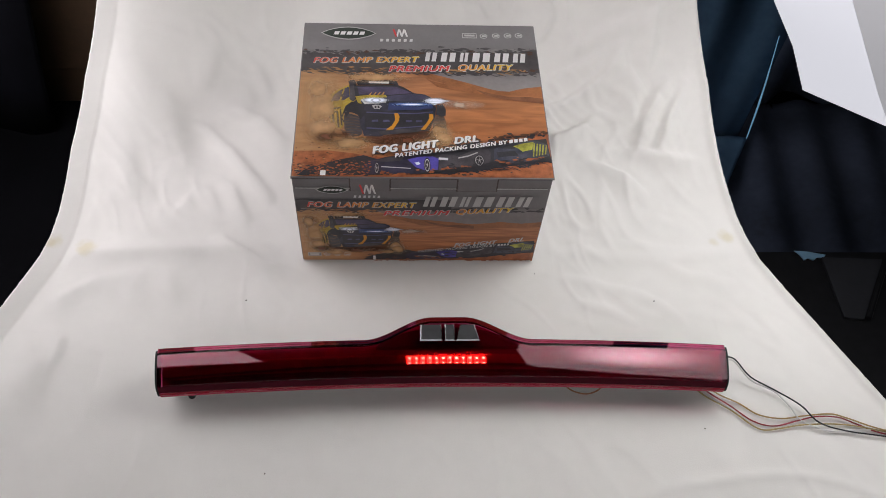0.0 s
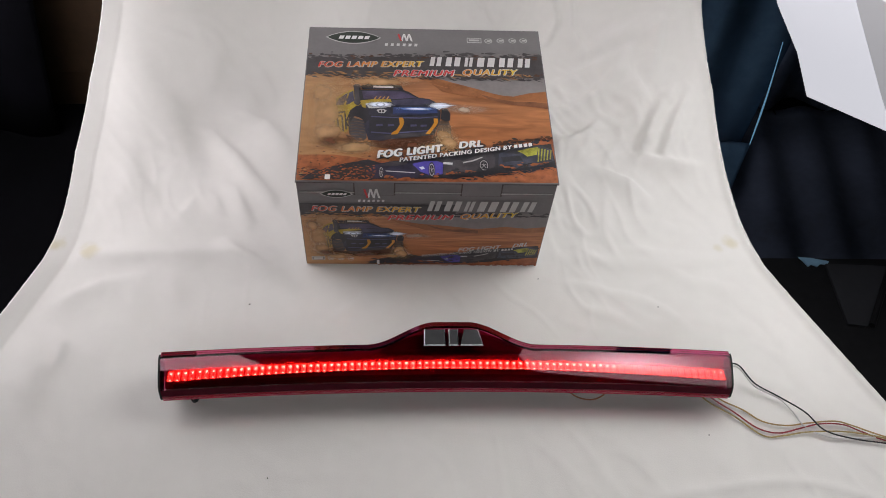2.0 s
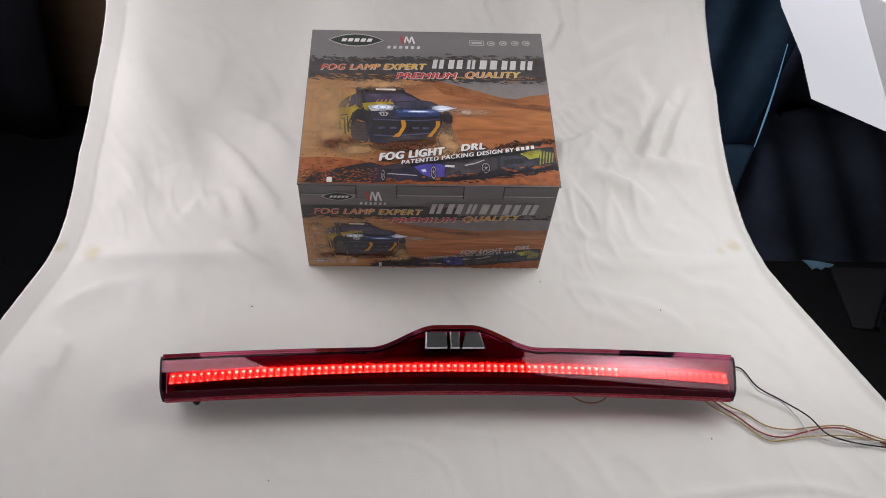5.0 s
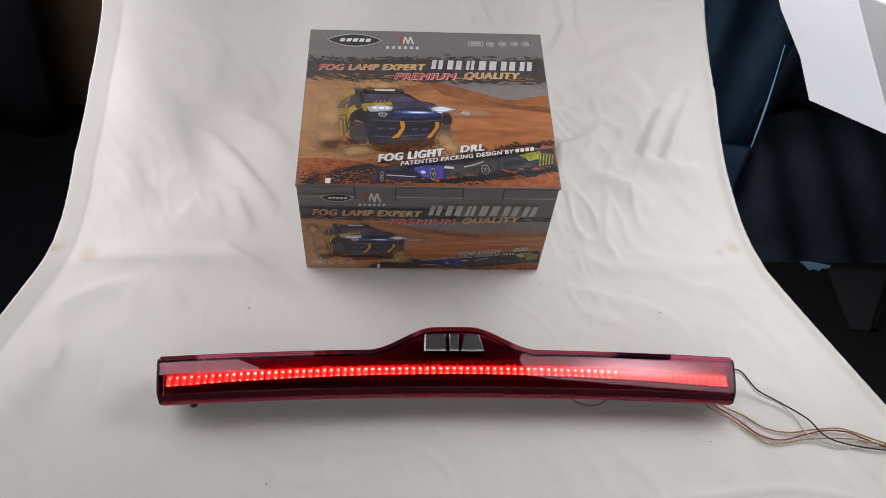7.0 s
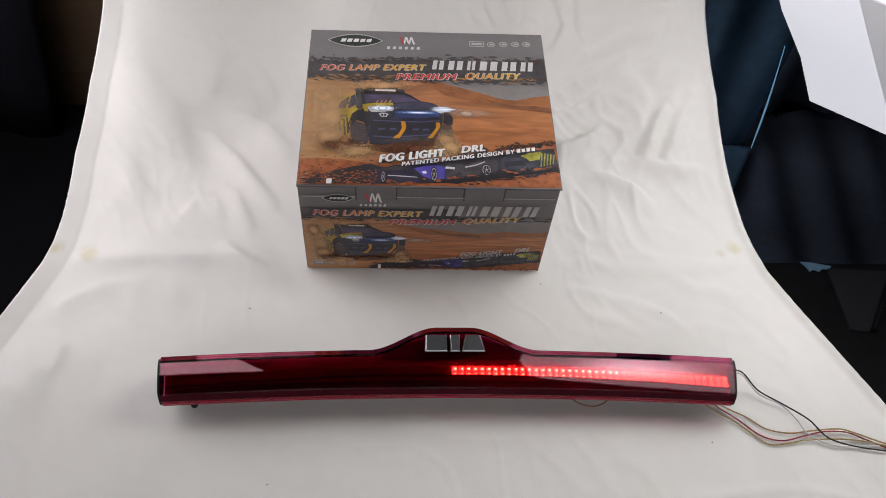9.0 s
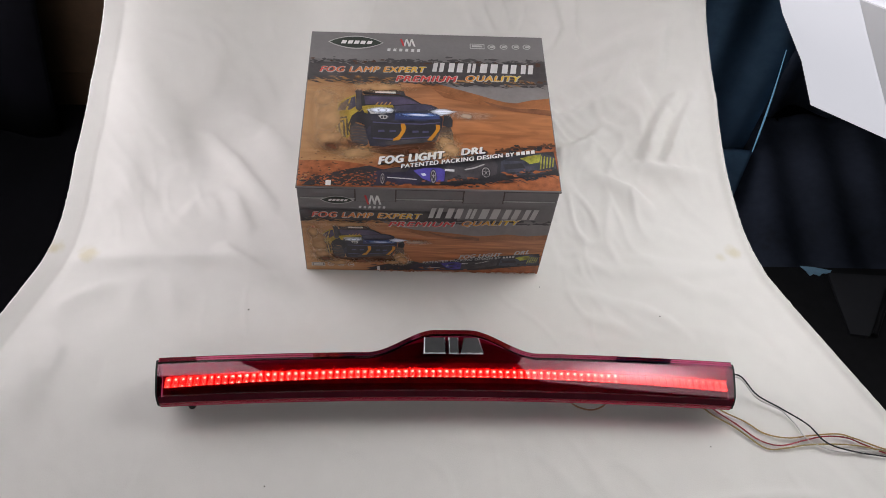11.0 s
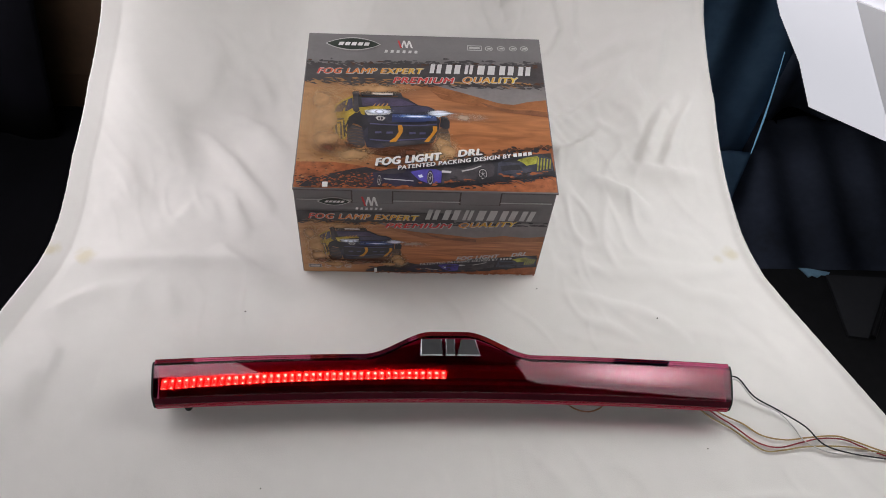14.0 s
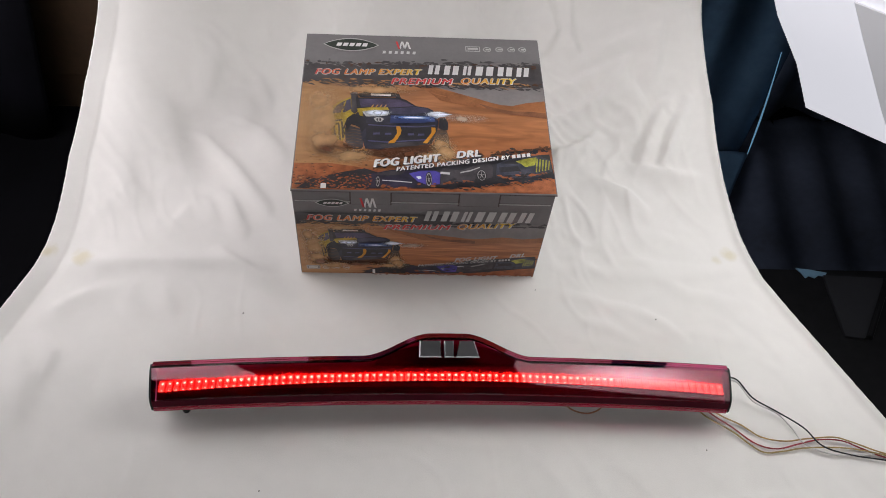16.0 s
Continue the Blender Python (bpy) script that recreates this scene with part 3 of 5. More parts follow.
def ink_desert(name, along, pale=1.0):
    """Printed dunes: streaked sand, deeper orange low down, pale dust at one end."""
    m = bpy.data.materials.new(name)
    m.use_nodes = True
    nt = m.node_tree
    b = nt.nodes["Principled BSDF"]
    b.inputs["Roughness"].default_value = 0.38
    co = nt.nodes.new("ShaderNodeTexCoord")
    sp = nt.nodes.new("ShaderNodeSeparateXYZ")
    nt.links.new(co.outputs["Generated"], sp.inputs[0])
    mp = nt.nodes.new("ShaderNodeMapping")
    mp.inputs["Scale"].default_value = (3.0, 9.0, 9.0)
    mp.inputs["Rotation"].default_value = (0, 0, 0.2)
    nt.links.new(co.outputs["Generated"], mp.inputs[0])
    nz = nt.nodes.new("ShaderNodeTexNoise")
    nz.inputs["Scale"].default_value = 1.6
    nz.inputs["Detail"].default_value = 8
    nz.inputs["Distortion"].default_value = 0.8
    nt.links.new(mp.outputs[0], nz.inputs["Vector"])
    up = nt.nodes.new("ShaderNodeValToRGB")
    up.color_ramp.elements[0].color = [q * pale for q in (0.30, 0.100, 0.040)] + [1]
    up.color_ramp.elements[1].color = [q * pale for q in (0.37, 0.165, 0.078)] + [1]
    e = up.color_ramp.elements.new(0.35)
    e.color = [q * pale for q in (0.355, 0.132, 0.050)] + [1]
    nt.links.new(sp.outputs[along], up.inputs[0])
    st = nt.nodes.new("ShaderNodeValToRGB")
    st.color_ramp.elements[0].position = 0.36
    st.color_ramp.elements[1].position = 0.68
    st.color_ramp.elements[0].color = (0.66, 0.62, 0.58, 1)
    st.color_ramp.elements[1].color = (1.2, 1.2, 1.15, 1)
    nt.links.new(nz.outputs["Fac"], st.inputs[0])
    mx = nt.nodes.new("ShaderNodeMix")
    mx.data_type, mx.blend_type = "RGBA", "MULTIPLY"
    mx.inputs[0].default_value = 1.0
    nt.links.new(up.outputs[0], mx.inputs[6])
    nt.links.new(st.outputs[0], mx.inputs[7])
    dust = nt.nodes.new("ShaderNodeMapRange")
    dust.interpolation_type = "SMOOTHSTEP"
    dust.inputs["From Min"].default_value = 0.02
    dust.inputs["From Max"].default_value = 0.5
    dust.inputs["To Min"].default_value = 1.5
    dust.inputs["To Max"].default_value = 0.0
    nt.links.new(sp.outputs[0], dust.inputs["Value"])
    dm = nt.nodes.new("ShaderNodeMath")
    dm.operation = "MULTIPLY"
    nt.links.new(dust.outputs[0], dm.inputs[0])
    nt.links.new(nz.outputs["Fac"], dm.inputs[1])
    m2 = nt.nodes.new("ShaderNodeMix")
    m2.data_type = "RGBA"
    nt.links.new(dm.outputs[0], m2.inputs[0])
    nt.links.new(mx.outputs[2], m2.inputs[6])
    m2.inputs[7].default_value = (0.47, 0.275, 0.125, 1)
    nt.links.new(m2.outputs[2], b.inputs["Base Color"])
    return m


I_DESERT_LID = ink_desert("printed_desert", 1, 1.12)
# same print, ink lightened to make up for weak light on the front face
I_DESERT_FRONT = ink_desert("printed_desert_front_lightened", 2, 1.3)
I_SKY = ink("printed_grey_sky", (0.22, 0.20, 0.20), vary=0.18, scale=18)
I_FARDUNE = ink("printed_far_dune", (0.30, 0.115, 0.045), vary=0.35, scale=35)
I_BAND = ink("printed_dark_band", (0.060, 0.055, 0.058), vary=0.35, scale=60)
I_BLACK = ink("printed_black", (0.030, 0.028, 0.034), vary=0.4)
I_DARK = ink("printed_charcoal", (0.060, 0.054, 0.060), vary=0.5, scale=90)
I_BODY = ink("printed_blue_black", (0.036, 0.035, 0.052), vary=0.6, scale=80)
I_NAVY = ink("printed_navy", (0.060, 0.058, 0.100), vary=0.45, scale=60)
I_GRILLE = ink_fade("printed_blue_sheen", (0.035, 0.050, 0.14), (0.05, 0.075, 0.20))
I_YELLOW = ink("printed_yellow", (0.40, 0.29, 0.035), vary=0.45, scale=70)
I_LIME = ink("printed_lime", (0.34, 0.33, 0.05), vary=0.6, scale=120)
I_AMBER = ink("printed_amber", (0.55, 0.24, 0.02), vary=0.15)
I_WHITE = ink("printed_white", (0.78, 0.77, 0.76), vary=0.04)
I_PALE = ink("printed_pale_grey", (0.62, 0.61, 0.61), vary=0.06)
I_SILVER = ink("printed_silver", (0.50, 0.49, 0.48), vary=0.08)
I_GLARE = ink("printed_headlight", (0.72, 0.78, 0.88), vary=0.06)
I_RED = ink("printed_red", (0.62, 0.045, 0.045), vary=0.08)
I_HOT = ink_fade("printed_red_to_yellow", (0.62, 0.06, 0.05), (0.72, 0.46, 0.03))
I_GOLD = ink_fade("printed_orange_to_yellow", (0.66, 0.22, 0.03), (0.74, 0.52, 0.05))
I_SOIL = ink("printed_orange_soil", (0.34, 0.105, 0.038), vary=0.45, scale=110)
I_GREEN = ink("printed_dark_green", (0.018, 0.028, 0.020), vary=0.2)
I_SHADE = ink("printed_brown_shadow", (0.085, 0.035, 0.018), vary=0.5, scale=80)
I_TYRE = ink("printed_dusty_tyre", (0.115, 0.075, 0.055), vary=0.5, scale=160)
I_PLUM = ink("printed_plum_glass", (0.075, 0.060, 0.11), vary=0.5, scale=60)
I_CLAW = ink("printed_orange_claw", (0.50, 0.26, 0.09), vary=0.2)
I_RUST = ink("printed_rust_dune", (0.21, 0.085, 0.042), vary=0.35, scale=90)
I_NIGHT = ink("printed_violet_black", (0.030, 0.026, 0.050), vary=0.5, scale=90)
I_VIOLET = ink("printed_violet", (0.075, 0.060, 0.32), vary=0.5, scale=70)
I_STEEL = ink("printed_steel_blue", (0.055, 0.060, 0.085), vary=0.5, scale=90)
I_SHEEN = ink("printed_sheen", (0.085, 0.085, 0.17), vary=0.3)
I_DUST = ink("printed_dust", (0.36, 0.185, 0.07), vary=0.25, scale=60)
M_EDGE = mat("card_edge_and_slot_shade", (0.10, 0.080, 0.075), 0.8, vary=0.3, scale=200)


def ink_soft(name, color, along, strength, ragged):
    """Ink sprayed in a soft-edged cloud that thins out from its middle."""
    m = bpy.data.materials.new(name)
    m.use_nodes = True
    nt = m.node_tree
    b = nt.nodes["Principled BSDF"]
    b.inputs["Roughness"].default_value = 0.38
    b.inputs["Base Color"].default_value = (*color, 1)
    co = nt.nodes.new("ShaderNodeTexCoord")
    sp = nt.nodes.new("ShaderNodeSeparateXYZ")
    nt.links.new(co.outputs["Generated"], sp.inputs[0])
    cb = nt.nodes.new("ShaderNodeCombineXYZ")
    nt.links.new(sp.outputs[0], cb.inputs[0])
    nt.links.new(sp.outputs[along], cb.inputs[1])
    ds = nt.nodes.new("ShaderNodeVectorMath")
    ds.operation = "DISTANCE"
    ds.inputs[1].default_value = (0.5, 0.5, 0)
    nt.links.new(cb.outputs[0], ds.inputs[0])
    fall = nt.nodes.new("ShaderNodeMapRange")
    fall.interpolation_type = "SMOOTHERSTEP"
    fall.inputs["From Min"].default_value = 0.0
    fall.inputs["From Max"].default_value = 0.49
    fall.inputs["To Min"].default_value = strength
    fall.inputs["To Max"].default_value = 0.0
    nt.links.new(ds.outputs["Value"], fall.inputs["Value"])
    nz = nt.nodes.new("ShaderNodeTexNoise")
    nz.inputs["Scale"].default_value = 70
    nz.inputs["Detail"].default_value = 6
    nt.links.new(co.outputs["Object"], nz.inputs["Vector"])
    rg = nt.nodes.new("ShaderNodeMapRange")
    rg.inputs["From Min"].default_value = 0.35
    rg.inputs["From Max"].default_value = 0.62
    rg.inputs["To Min"].default_value = 1 - ragged
    nt.links.new(nz.outputs["Fac"], rg.inputs["Value"])
    mu = nt.nodes.new("ShaderNodeMath")
    mu.operation, mu.use_clamp = "MULTIPLY", True
    nt.links.new(fall.outputs[0], mu.inputs[0])
    nt.links.new(rg.outputs[0], mu.inputs[1])
    nt.links.new(mu.outputs[0], b.inputs["Alpha"])
    return m


I_MIST = [ink_soft("printed_sand_mist", (0.56, 0.34, 0.17), a, 0.85, 0.40) for a in (1, 2)]
I_BROWNMIST = [ink_soft("printed_brown_mist", (0.13, 0.045, 0.02), a, 1.1, 0.8) for a in (1, 2)]
I_BEAM = [ink_soft("printed_light_beam", (0.80, 0.86, 0.98), a, 1.25, 0.0) for a in (1, 2)]
I_PALEMIST = [ink_soft("printed_pale_mist", (0.62, 0.50, 0.40), a, 0.65, 0.6) for a in (1, 2)]
I_BLUEBEAM = [ink_soft("printed_blue_beam", (0.16, 0.27, 0.62), a, 1.1, 0.0) for a in (1, 2)]


class Sheet:
    """A printed face: u along ex, v along ey from the corner o, ink lying on the outward side n."""

    def __init__(self, o, ex, ey, parent):
        self.o, self.ex, self.ey, self.parent = Vector(o), Vector(ex), Vector(ey), parent
        self.n = self.ex.cross(self.ey).normalized()
        self.frame = (0, 0, 1, 1)

    def at(self, u, v, layer):
        a, b, w, h = self.frame
        u, v = a + u * w, b + v * h
        u, v = min(max(u, 0.004), 0.996), min(max(v, 0.006), 0.994)
        return self.o + self.ex * u + self.ey * v + self.n * (0.00012 * layer)

    def poly(self, name, pts, layer, material, label=""):
        bm = bmesh.new()
        vs = [bm.verts.new(self.at(u, v, layer)) for u, v in pts]
        f = bm.faces.new(vs)
        f.normal_update()
        if f.normal.dot(self.n) < 0:
            f.normal_flip()
        bmesh.ops.triangulate(bm, faces=[f])
        return part(name, bm, material, self.parent, label)

    def rect(self, name, u0, v0, u1, v1, layer, material, lean=0.0):
        return self.poly(name, [(u0, v0), (u1, v0), (u1 + lean, v1), (u0 + lean, v1)], layer, material)

    def disc(self, name, u, v, r, layer, material, ring=0.0, n=18):
        bm = bmesh.new()
        asp = self.ex.length / self.ey.length
        def q(k, rr):
            a = 2 * math.pi * k / n
            return bm.verts.new(self.at(u + rr * math.cos(a), v + rr * asp * math.sin(a), layer))
        out = [q(k, r) for k in range(n)]
        if ring:
            inn = [q(k, r * (1 - ring)) for k in range(n)]
            for k in range(n):
                bm.faces.new((out[k], out[(k + 1) % n], inn[(k + 1) % n], inn[k]))
        else:
            bm.faces.new(out)
        return part(name, bm, material, self.parent)

    def lens(self, name, u0, u1, v, half, layer, material):
        up = [(u0 + (u1 - u0) * k / 12, v + half * math.sin(math.pi * k / 12) ** 0.8) for k in range(13)]
        dn = [(u1 + (u0 - u1) * k / 12, v - half * math.sin(math.pi * k / 12) ** 0.8) for k in range(1, 12)]
        return self.poly(name, up + dn, layer, material)

    def words(self, text, p0, p1, height, layer, material, shear=0.15, bold=0.0):
        """A line of text from p0 to p1 (its foot, in u and v), height in v; bold thickens the strokes by that share of the height."""
        cu = bpy.data.curves.new("lettering", "FONT")
        cu.body, cu.shear, cu.space_character = text, shear, 1.12
        tmp = bpy.data.objects.new("lettering", cu)
        scene.collection.objects.link(tmp)
        bpy.context.view_layer.update()
        me = bpy.data.meshes.new_from_object(tmp.evaluated_get(bpy.context.evaluated_depsgraph_get()))
        bpy.data.objects.remove(tmp)
        xs = [v.co.x for v in me.vertices]
        ys = [v.co.y for v in me.vertices]
        x0, x1, y0, y1 = min(xs), max(xs), min(0.0, min(ys) * 0.2), max(ys)
        asp = self.ey.length * self.frame[3] / (self.ex.length * self.frame[2])
        co, faces = [], []
        for j, (dx, dy) in enumerate([(0, 0), (-1, 0), (1, 0), (0, -0.6), (0, 0.6)] if bold else [(0, 0)]):
            base = len(co)
            for v in me.vertices:
                t, k = (v.co.x - x0) / (x1 - x0), (v.co.y - y0) / (y1 - y0)
                co.append(self.at(p0[0] + (p1[0] - p0[0]) * t + dx * bold * height * asp, p0[1] + (p1[1] - p0[1]) * t + height * k + dy * bold * height, layer + 0.12 * j))
            faces += [[base + i for i in p.vertices] for p in me.polygons]
        out = bpy.data.meshes.new("lettering")
        out.from_pydata(co, [], faces)
        out.materials.append(material)
        bpy.data.meshes.remove(me)
        ob = new("lettering", out)
        ob.parent = self.parent
        return ob

    def streaks(self, name, count, place, reach, layer, material):
        """Thin slanted scratches of ink in one piece, like dry brush marks."""
        bm = bmesh.new()
        for _ in range(count):
            u, v = place()
            a, w = reach * random.uniform(0.3, 1.4), 0.0030 * random.uniform(0.5, 1.6)
            d = random.choice((-0.55, -0.35, 0.05)) * a
            lift = layer + random.uniform(0.0, 0.9)
            f = bm.faces.new([bm.verts.new(self.at(p, q, lift)) for p, q in ((u, v), (u + a * 0.5, v + d * 0.5 - w), (u + a, v + d), (u + a * 0.5, v + d * 0.5 + w))])
            f.normal_update()
            if f.normal.dot(self.n) < 0:
                f.normal_flip()
        return tagged(part(name, bm, material, self.parent), kind="stuff")

    def spray(self, name, count, place, size, layer, material):
        """Many ragged flakes of ink in one piece."""
        bm = bmesh.new()
        for _ in range(count):
            u, v = place()
            s = size * random.uniform(0.4, 1.5)
            n = random.randint(4, 6)
            t = random.uniform(0, 6)
            lift = layer + random.uniform(0.0, 0.9)
            vs = [bm.verts.new(self.at(u + s * random.uniform(0.5, 1.5) * 1.6 * math.cos(t + 2 * math.pi * k / n), v + s * random.uniform(0.5, 1.3) * math.sin(t + 2 * math.pi * k / n), lift)) for k in range(n)]
            f = bm.faces.new(vs)
            f.normal_update()
            if f.normal.dot(self.n) < 0:
                f.normal_flip()
        return tagged(part(name, bm, material, self.parent), kind="stuff")


def print_truck(s, k):
    """The printed off-road truck, in the coordinates of the lid's picture; k is its first layer."""
    # the picture's own brown shadow, printed below the truck
    s.poly("printed_dark_sand", [(0.178, 0.272), (0.253, 0.23), (0.34, 0.234), (0.406, 0.253), (0.539, 0.269), (0.59, 0.243), (0.574, 0.198), (0.407, 0.181), (0.327, 0.189), (0.202, 0.218)], k + 0, I_SHADE)
    s.poly("printed_tyre", [(0.188, 0.358), (0.207, 0.371), (0.245, 0.355), (0.259, 0.309), (0.263, 0.247), (0.249, 0.228), (0.212, 0.238), (0.194, 0.273)], k + 1, I_DARK)
    s.poly("printed_tyre", [(0.543, 0.355), (0.585, 0.368), (0.596, 0.322), (0.596, 0.243), (0.585, 0.209), (0.553, 0.219), (0.54, 0.263)], k + 1, I_TYRE)
    s.poly("printed_flank", [(0.118, 0.414), (0.122, 0.45), (0.139, 0.499), (0.167, 0.528), (0.204, 0.555), (0.212, 0.46), (0.246, 0.483), (0.261, 0.43), (0.205, 0.421), (0.187, 0.385), (0.19, 0.295), (0.182, 0.277), (0.15, 0.287), (0.133, 0.339)], k + 1, I_YELLOW)
    s.poly("printed_side_window", [(0.134, 0.447), (0.147, 0.491), (0.171, 0.519), (0.203, 0.542), (0.208, 0.476), (0.184, 0.452)], k + 2, I_NAVY)
    s.poly("printed_window_post", [(0.167, 0.448), (0.175, 0.451), (0.187, 0.528), (0.181, 0.524)], k + 3, I_YELLOW)
    s.poly("printed_mirror", [(0.152, 0.486), (0.182, 0.492), (0.184, 0.475), (0.157, 0.472)], k + 4, I_DARK)
    s.poly("printed_truck_body", [(0.234, 0.455), (0.26, 0.474), (0.366, 0.493), (0.465, 0.504), (0.512, 0.496), (0.537, 0.478), (0.547, 0.425), (0.557, 0.411), (0.552, 0.355), (0.539, 0.303), (0.528, 0.269), (0.472, 0.261), (0.369, 0.246), (0.329, 0.231), (0.271, 0.235), (0.256, 0.298), (0.245, 0.36), (0.212, 0.386), (0.216, 0.43)], k + 2, I_BODY)
    s.poly("printed_cab", [(0.205, 0.572), (0.215, 0.586), (0.228, 0.579), (0.233, 0.549), (0.402, 0.556), (0.427, 0.542), (0.473, 0.5), (0.366, 0.483), (0.245, 0.48), (0.225, 0.446), (0.209, 0.472)], k + 3, I_BLACK)
    s.poly("printed_windscreen", [(0.238, 0.541), (0.399, 0.543), (0.422, 0.529), (0.462, 0.502), (0.366, 0.49), (0.246, 0.49)], k + 4, I_PLUM)
    s.poly("printed_bonnet", [(0.36, 0.483), (0.465, 0.497), (0.509, 0.489), (0.532, 0.468), (0.473, 0.456), (0.366, 0.449)], k + 4, I_NAVY)
    s.poly("printed_bonnet_stripe", [(0.231, 0.477), (0.275, 0.486), (0.354, 0.49), (0.36, 0.473), (0.306, 0.468), (0.254, 0.457), (0.258, 0.43), (0.243, 0.434)], k + 5, I_YELLOW)
    s.poly("printed_wheel_arch", [(0.187, 0.385), (0.194, 0.416), (0.217, 0.443), (0.245, 0.435), (0.268, 0.409), (0.272, 0.363), (0.255, 0.33), (0.242, 0.366), (0.212, 0.377), (0.197, 0.341)], k + 5, I_BLACK)
    s.poly("printed_headlight", [(0.254, 0.457), (0.275, 0.465), (0.321, 0.464), (0.359, 0.463), (0.355, 0.439), (0.322, 0.431), (0.269, 0.428)], k + 6, I_SILVER)
    s.poly("printed_headlight_glass", [(0.28, 0.455), (0.336, 0.46), (0.347, 0.448), (0.321, 0.435), (0.285, 0.436)], k + 7, I_GLARE)
    s.poly("printed_headlight", [(0.535, 0.461), (0.56, 0.459), (0.57, 0.441), (0.553, 0.426), (0.538, 0.432)], k + 6, I_GLARE)
    s.poly("printed_fender", [(0.562, 0.428), (0.585, 0.432), (0.596, 0.401), (0.594, 0.359), (0.579, 0.354), (0.556, 0.367)], k + 5, I_BLACK)
    s.poly("printed_fog_lamp", [(0.299, 0.418), (0.31, 0.425), (0.329, 0.424), (0.34, 0.415), (0.33, 0.398), (0.309, 0.399)], k + 6, I_SILVER)
    s.poly("printed_fog_lamp_glass", [(0.31, 0.416), (0.317, 0.418), (0.318, 0.402), (0.31, 0.404)], k + 7, I_BLACK)
    s.poly("printed_fog_lamp_glass", [(0.322, 0.419), (0.329, 0.417), (0.33, 0.405), (0.322, 0.402)], k + 7, I_BLACK)
    s.poly("printed_grille", [(0.367, 0.44), (0.472, 0.439), (0.539, 0.447), (0.545, 0.406), (0.472, 0.394), (0.364, 0.392)], k + 5, I_GRILLE)
    s.poly("printed_bumper", [(0.27, 0.388), (0.364, 0.385), (0.472, 0.384), (0.546, 0.394), (0.549, 0.355), (0.532, 0.294), (0.443, 0.278), (0.369, 0.27), (0.303, 0.254), (0.274, 0.287)], k + 4, I_BLACK)
    s.poly("printed_bumper_edge", [(0.278, 0.381), (0.365, 0.376), (0.472, 0.375), (0.545, 0.387), (0.544, 0.38), (0.472, 0.368), (0.365, 0.369), (0.278, 0.374)], k + 5, I_SHEEN)
    s.poly("printed_bumper_edge", [(0.28, 0.285), (0.354, 0.279), (0.472, 0.294), (0.529, 0.301), (0.527, 0.294), (0.472, 0.287), (0.354, 0.271), (0.281, 0.277)], k + 5, I_SHEEN)
    s.poly("printed_skid_plate", [(0.325, 0.26), (0.369, 0.27), (0.472, 0.281), (0.517, 0.289), (0.528, 0.272), (0.472, 0.258), (0.34, 0.238)], k + 5, I_DARK)
    s.poly("printed_tow_bar", [(0.389, 0.372), (0.405, 0.372), (0.41, 0.349), (0.407, 0.324), (0.384, 0.271), (0.358, 0.267), (0.362, 0.279), (0.379, 0.295), (0.393, 0.33)], k + 6, I_AMBER)
    s.poly("printed_tow_bar", [(0.528, 0.37), (0.544, 0.369), (0.545, 0.345), (0.539, 0.329), (0.511, 0.273), (0.493, 0.273), (0.517, 0.314), (0.529, 0.342)], k + 6, I_AMBER)
    s.poly("printed_roof_rack", [(0.23, 0.574), (0.264, 0.588), (0.365, 0.587), (0.399, 0.581), (0.408, 0.549), (0.393, 0.548), (0.385, 0.56), (0.242, 0.552)], k + 5, I_BLACK)
    s.poly("printed_roof_lamp", [(0.284, 0.577), (0.366, 0.576), (0.366, 0.563), (0.284, 0.565)], k + 6, I_WHITE)
    s.poly("printed_snorkel", [(0.2, 0.572), (0.209, 0.585), (0.229, 0.584), (0.233, 0.566), (0.224, 0.551), (0.232, 0.465), (0.223, 0.443), (0.208, 0.459), (0.209, 0.55)], k + 6, I_DARK)
    s.poly("printed_dune_ridge", [(0.519, 0.603), (0.55, 0.585), (0.65, 0.552), (0.727, 0.536), (0.795, 0.506), (0.741, 0.503), (0.649, 0.521), (0.565, 0.548)], k + 0, I_FARDUNE)
    s.poly("printed_dune_shade", [(0.719, 0.535), (0.795, 0.503), (0.863, 0.486), (0.933, 0.489), (1.008, 0.478), (1.008, 0.444), (0.931, 0.455), (0.839, 0.468), (0.764, 0.495)], k + 0.2, I_RUST)
    s.poly("printed_claw_mark", [(0.286, 0.487), (0.293, 0.487), (0.299, 0.505), (0.295, 0.504)], k + 7, I_CLAW)
    s.poly("printed_claw_mark", [(0.304, 0.488), (0.31, 0.488), (0.317, 0.505), (0.312, 0.505)], k + 7, I_CLAW)
    s.poly("printed_claw_mark", [(0.32, 0.488), (0.327, 0.489), (0.334, 0.506), (0.329, 0.506)], k + 7, I_CLAW)
    s.poly("printed_claw_mark", [(0.337, 0.489), (0.344, 0.489), (0.35, 0.507), (0.346, 0.507)], k + 7, I_CLAW)
    s.poly("printed_flank_stroke", [(0.125, 0.397), (0.132, 0.399), (0.135, 0.339), (0.129, 0.339)], k + 3, I_BLACK)
    s.poly("printed_flank_stroke", [(0.137, 0.402), (0.175, 0.41), (0.175, 0.401), (0.138, 0.392)], k + 3, I_BLACK)
    s.poly("printed_flank_stroke", [(0.139, 0.383), (0.146, 0.383), (0.157, 0.289), (0.149, 0.294)], k + 3, I_BLACK)
    s.poly("printed_flank_stroke", [(0.149, 0.383), (0.163, 0.386), (0.165, 0.377), (0.151, 0.374)], k + 3, I_BLACK)
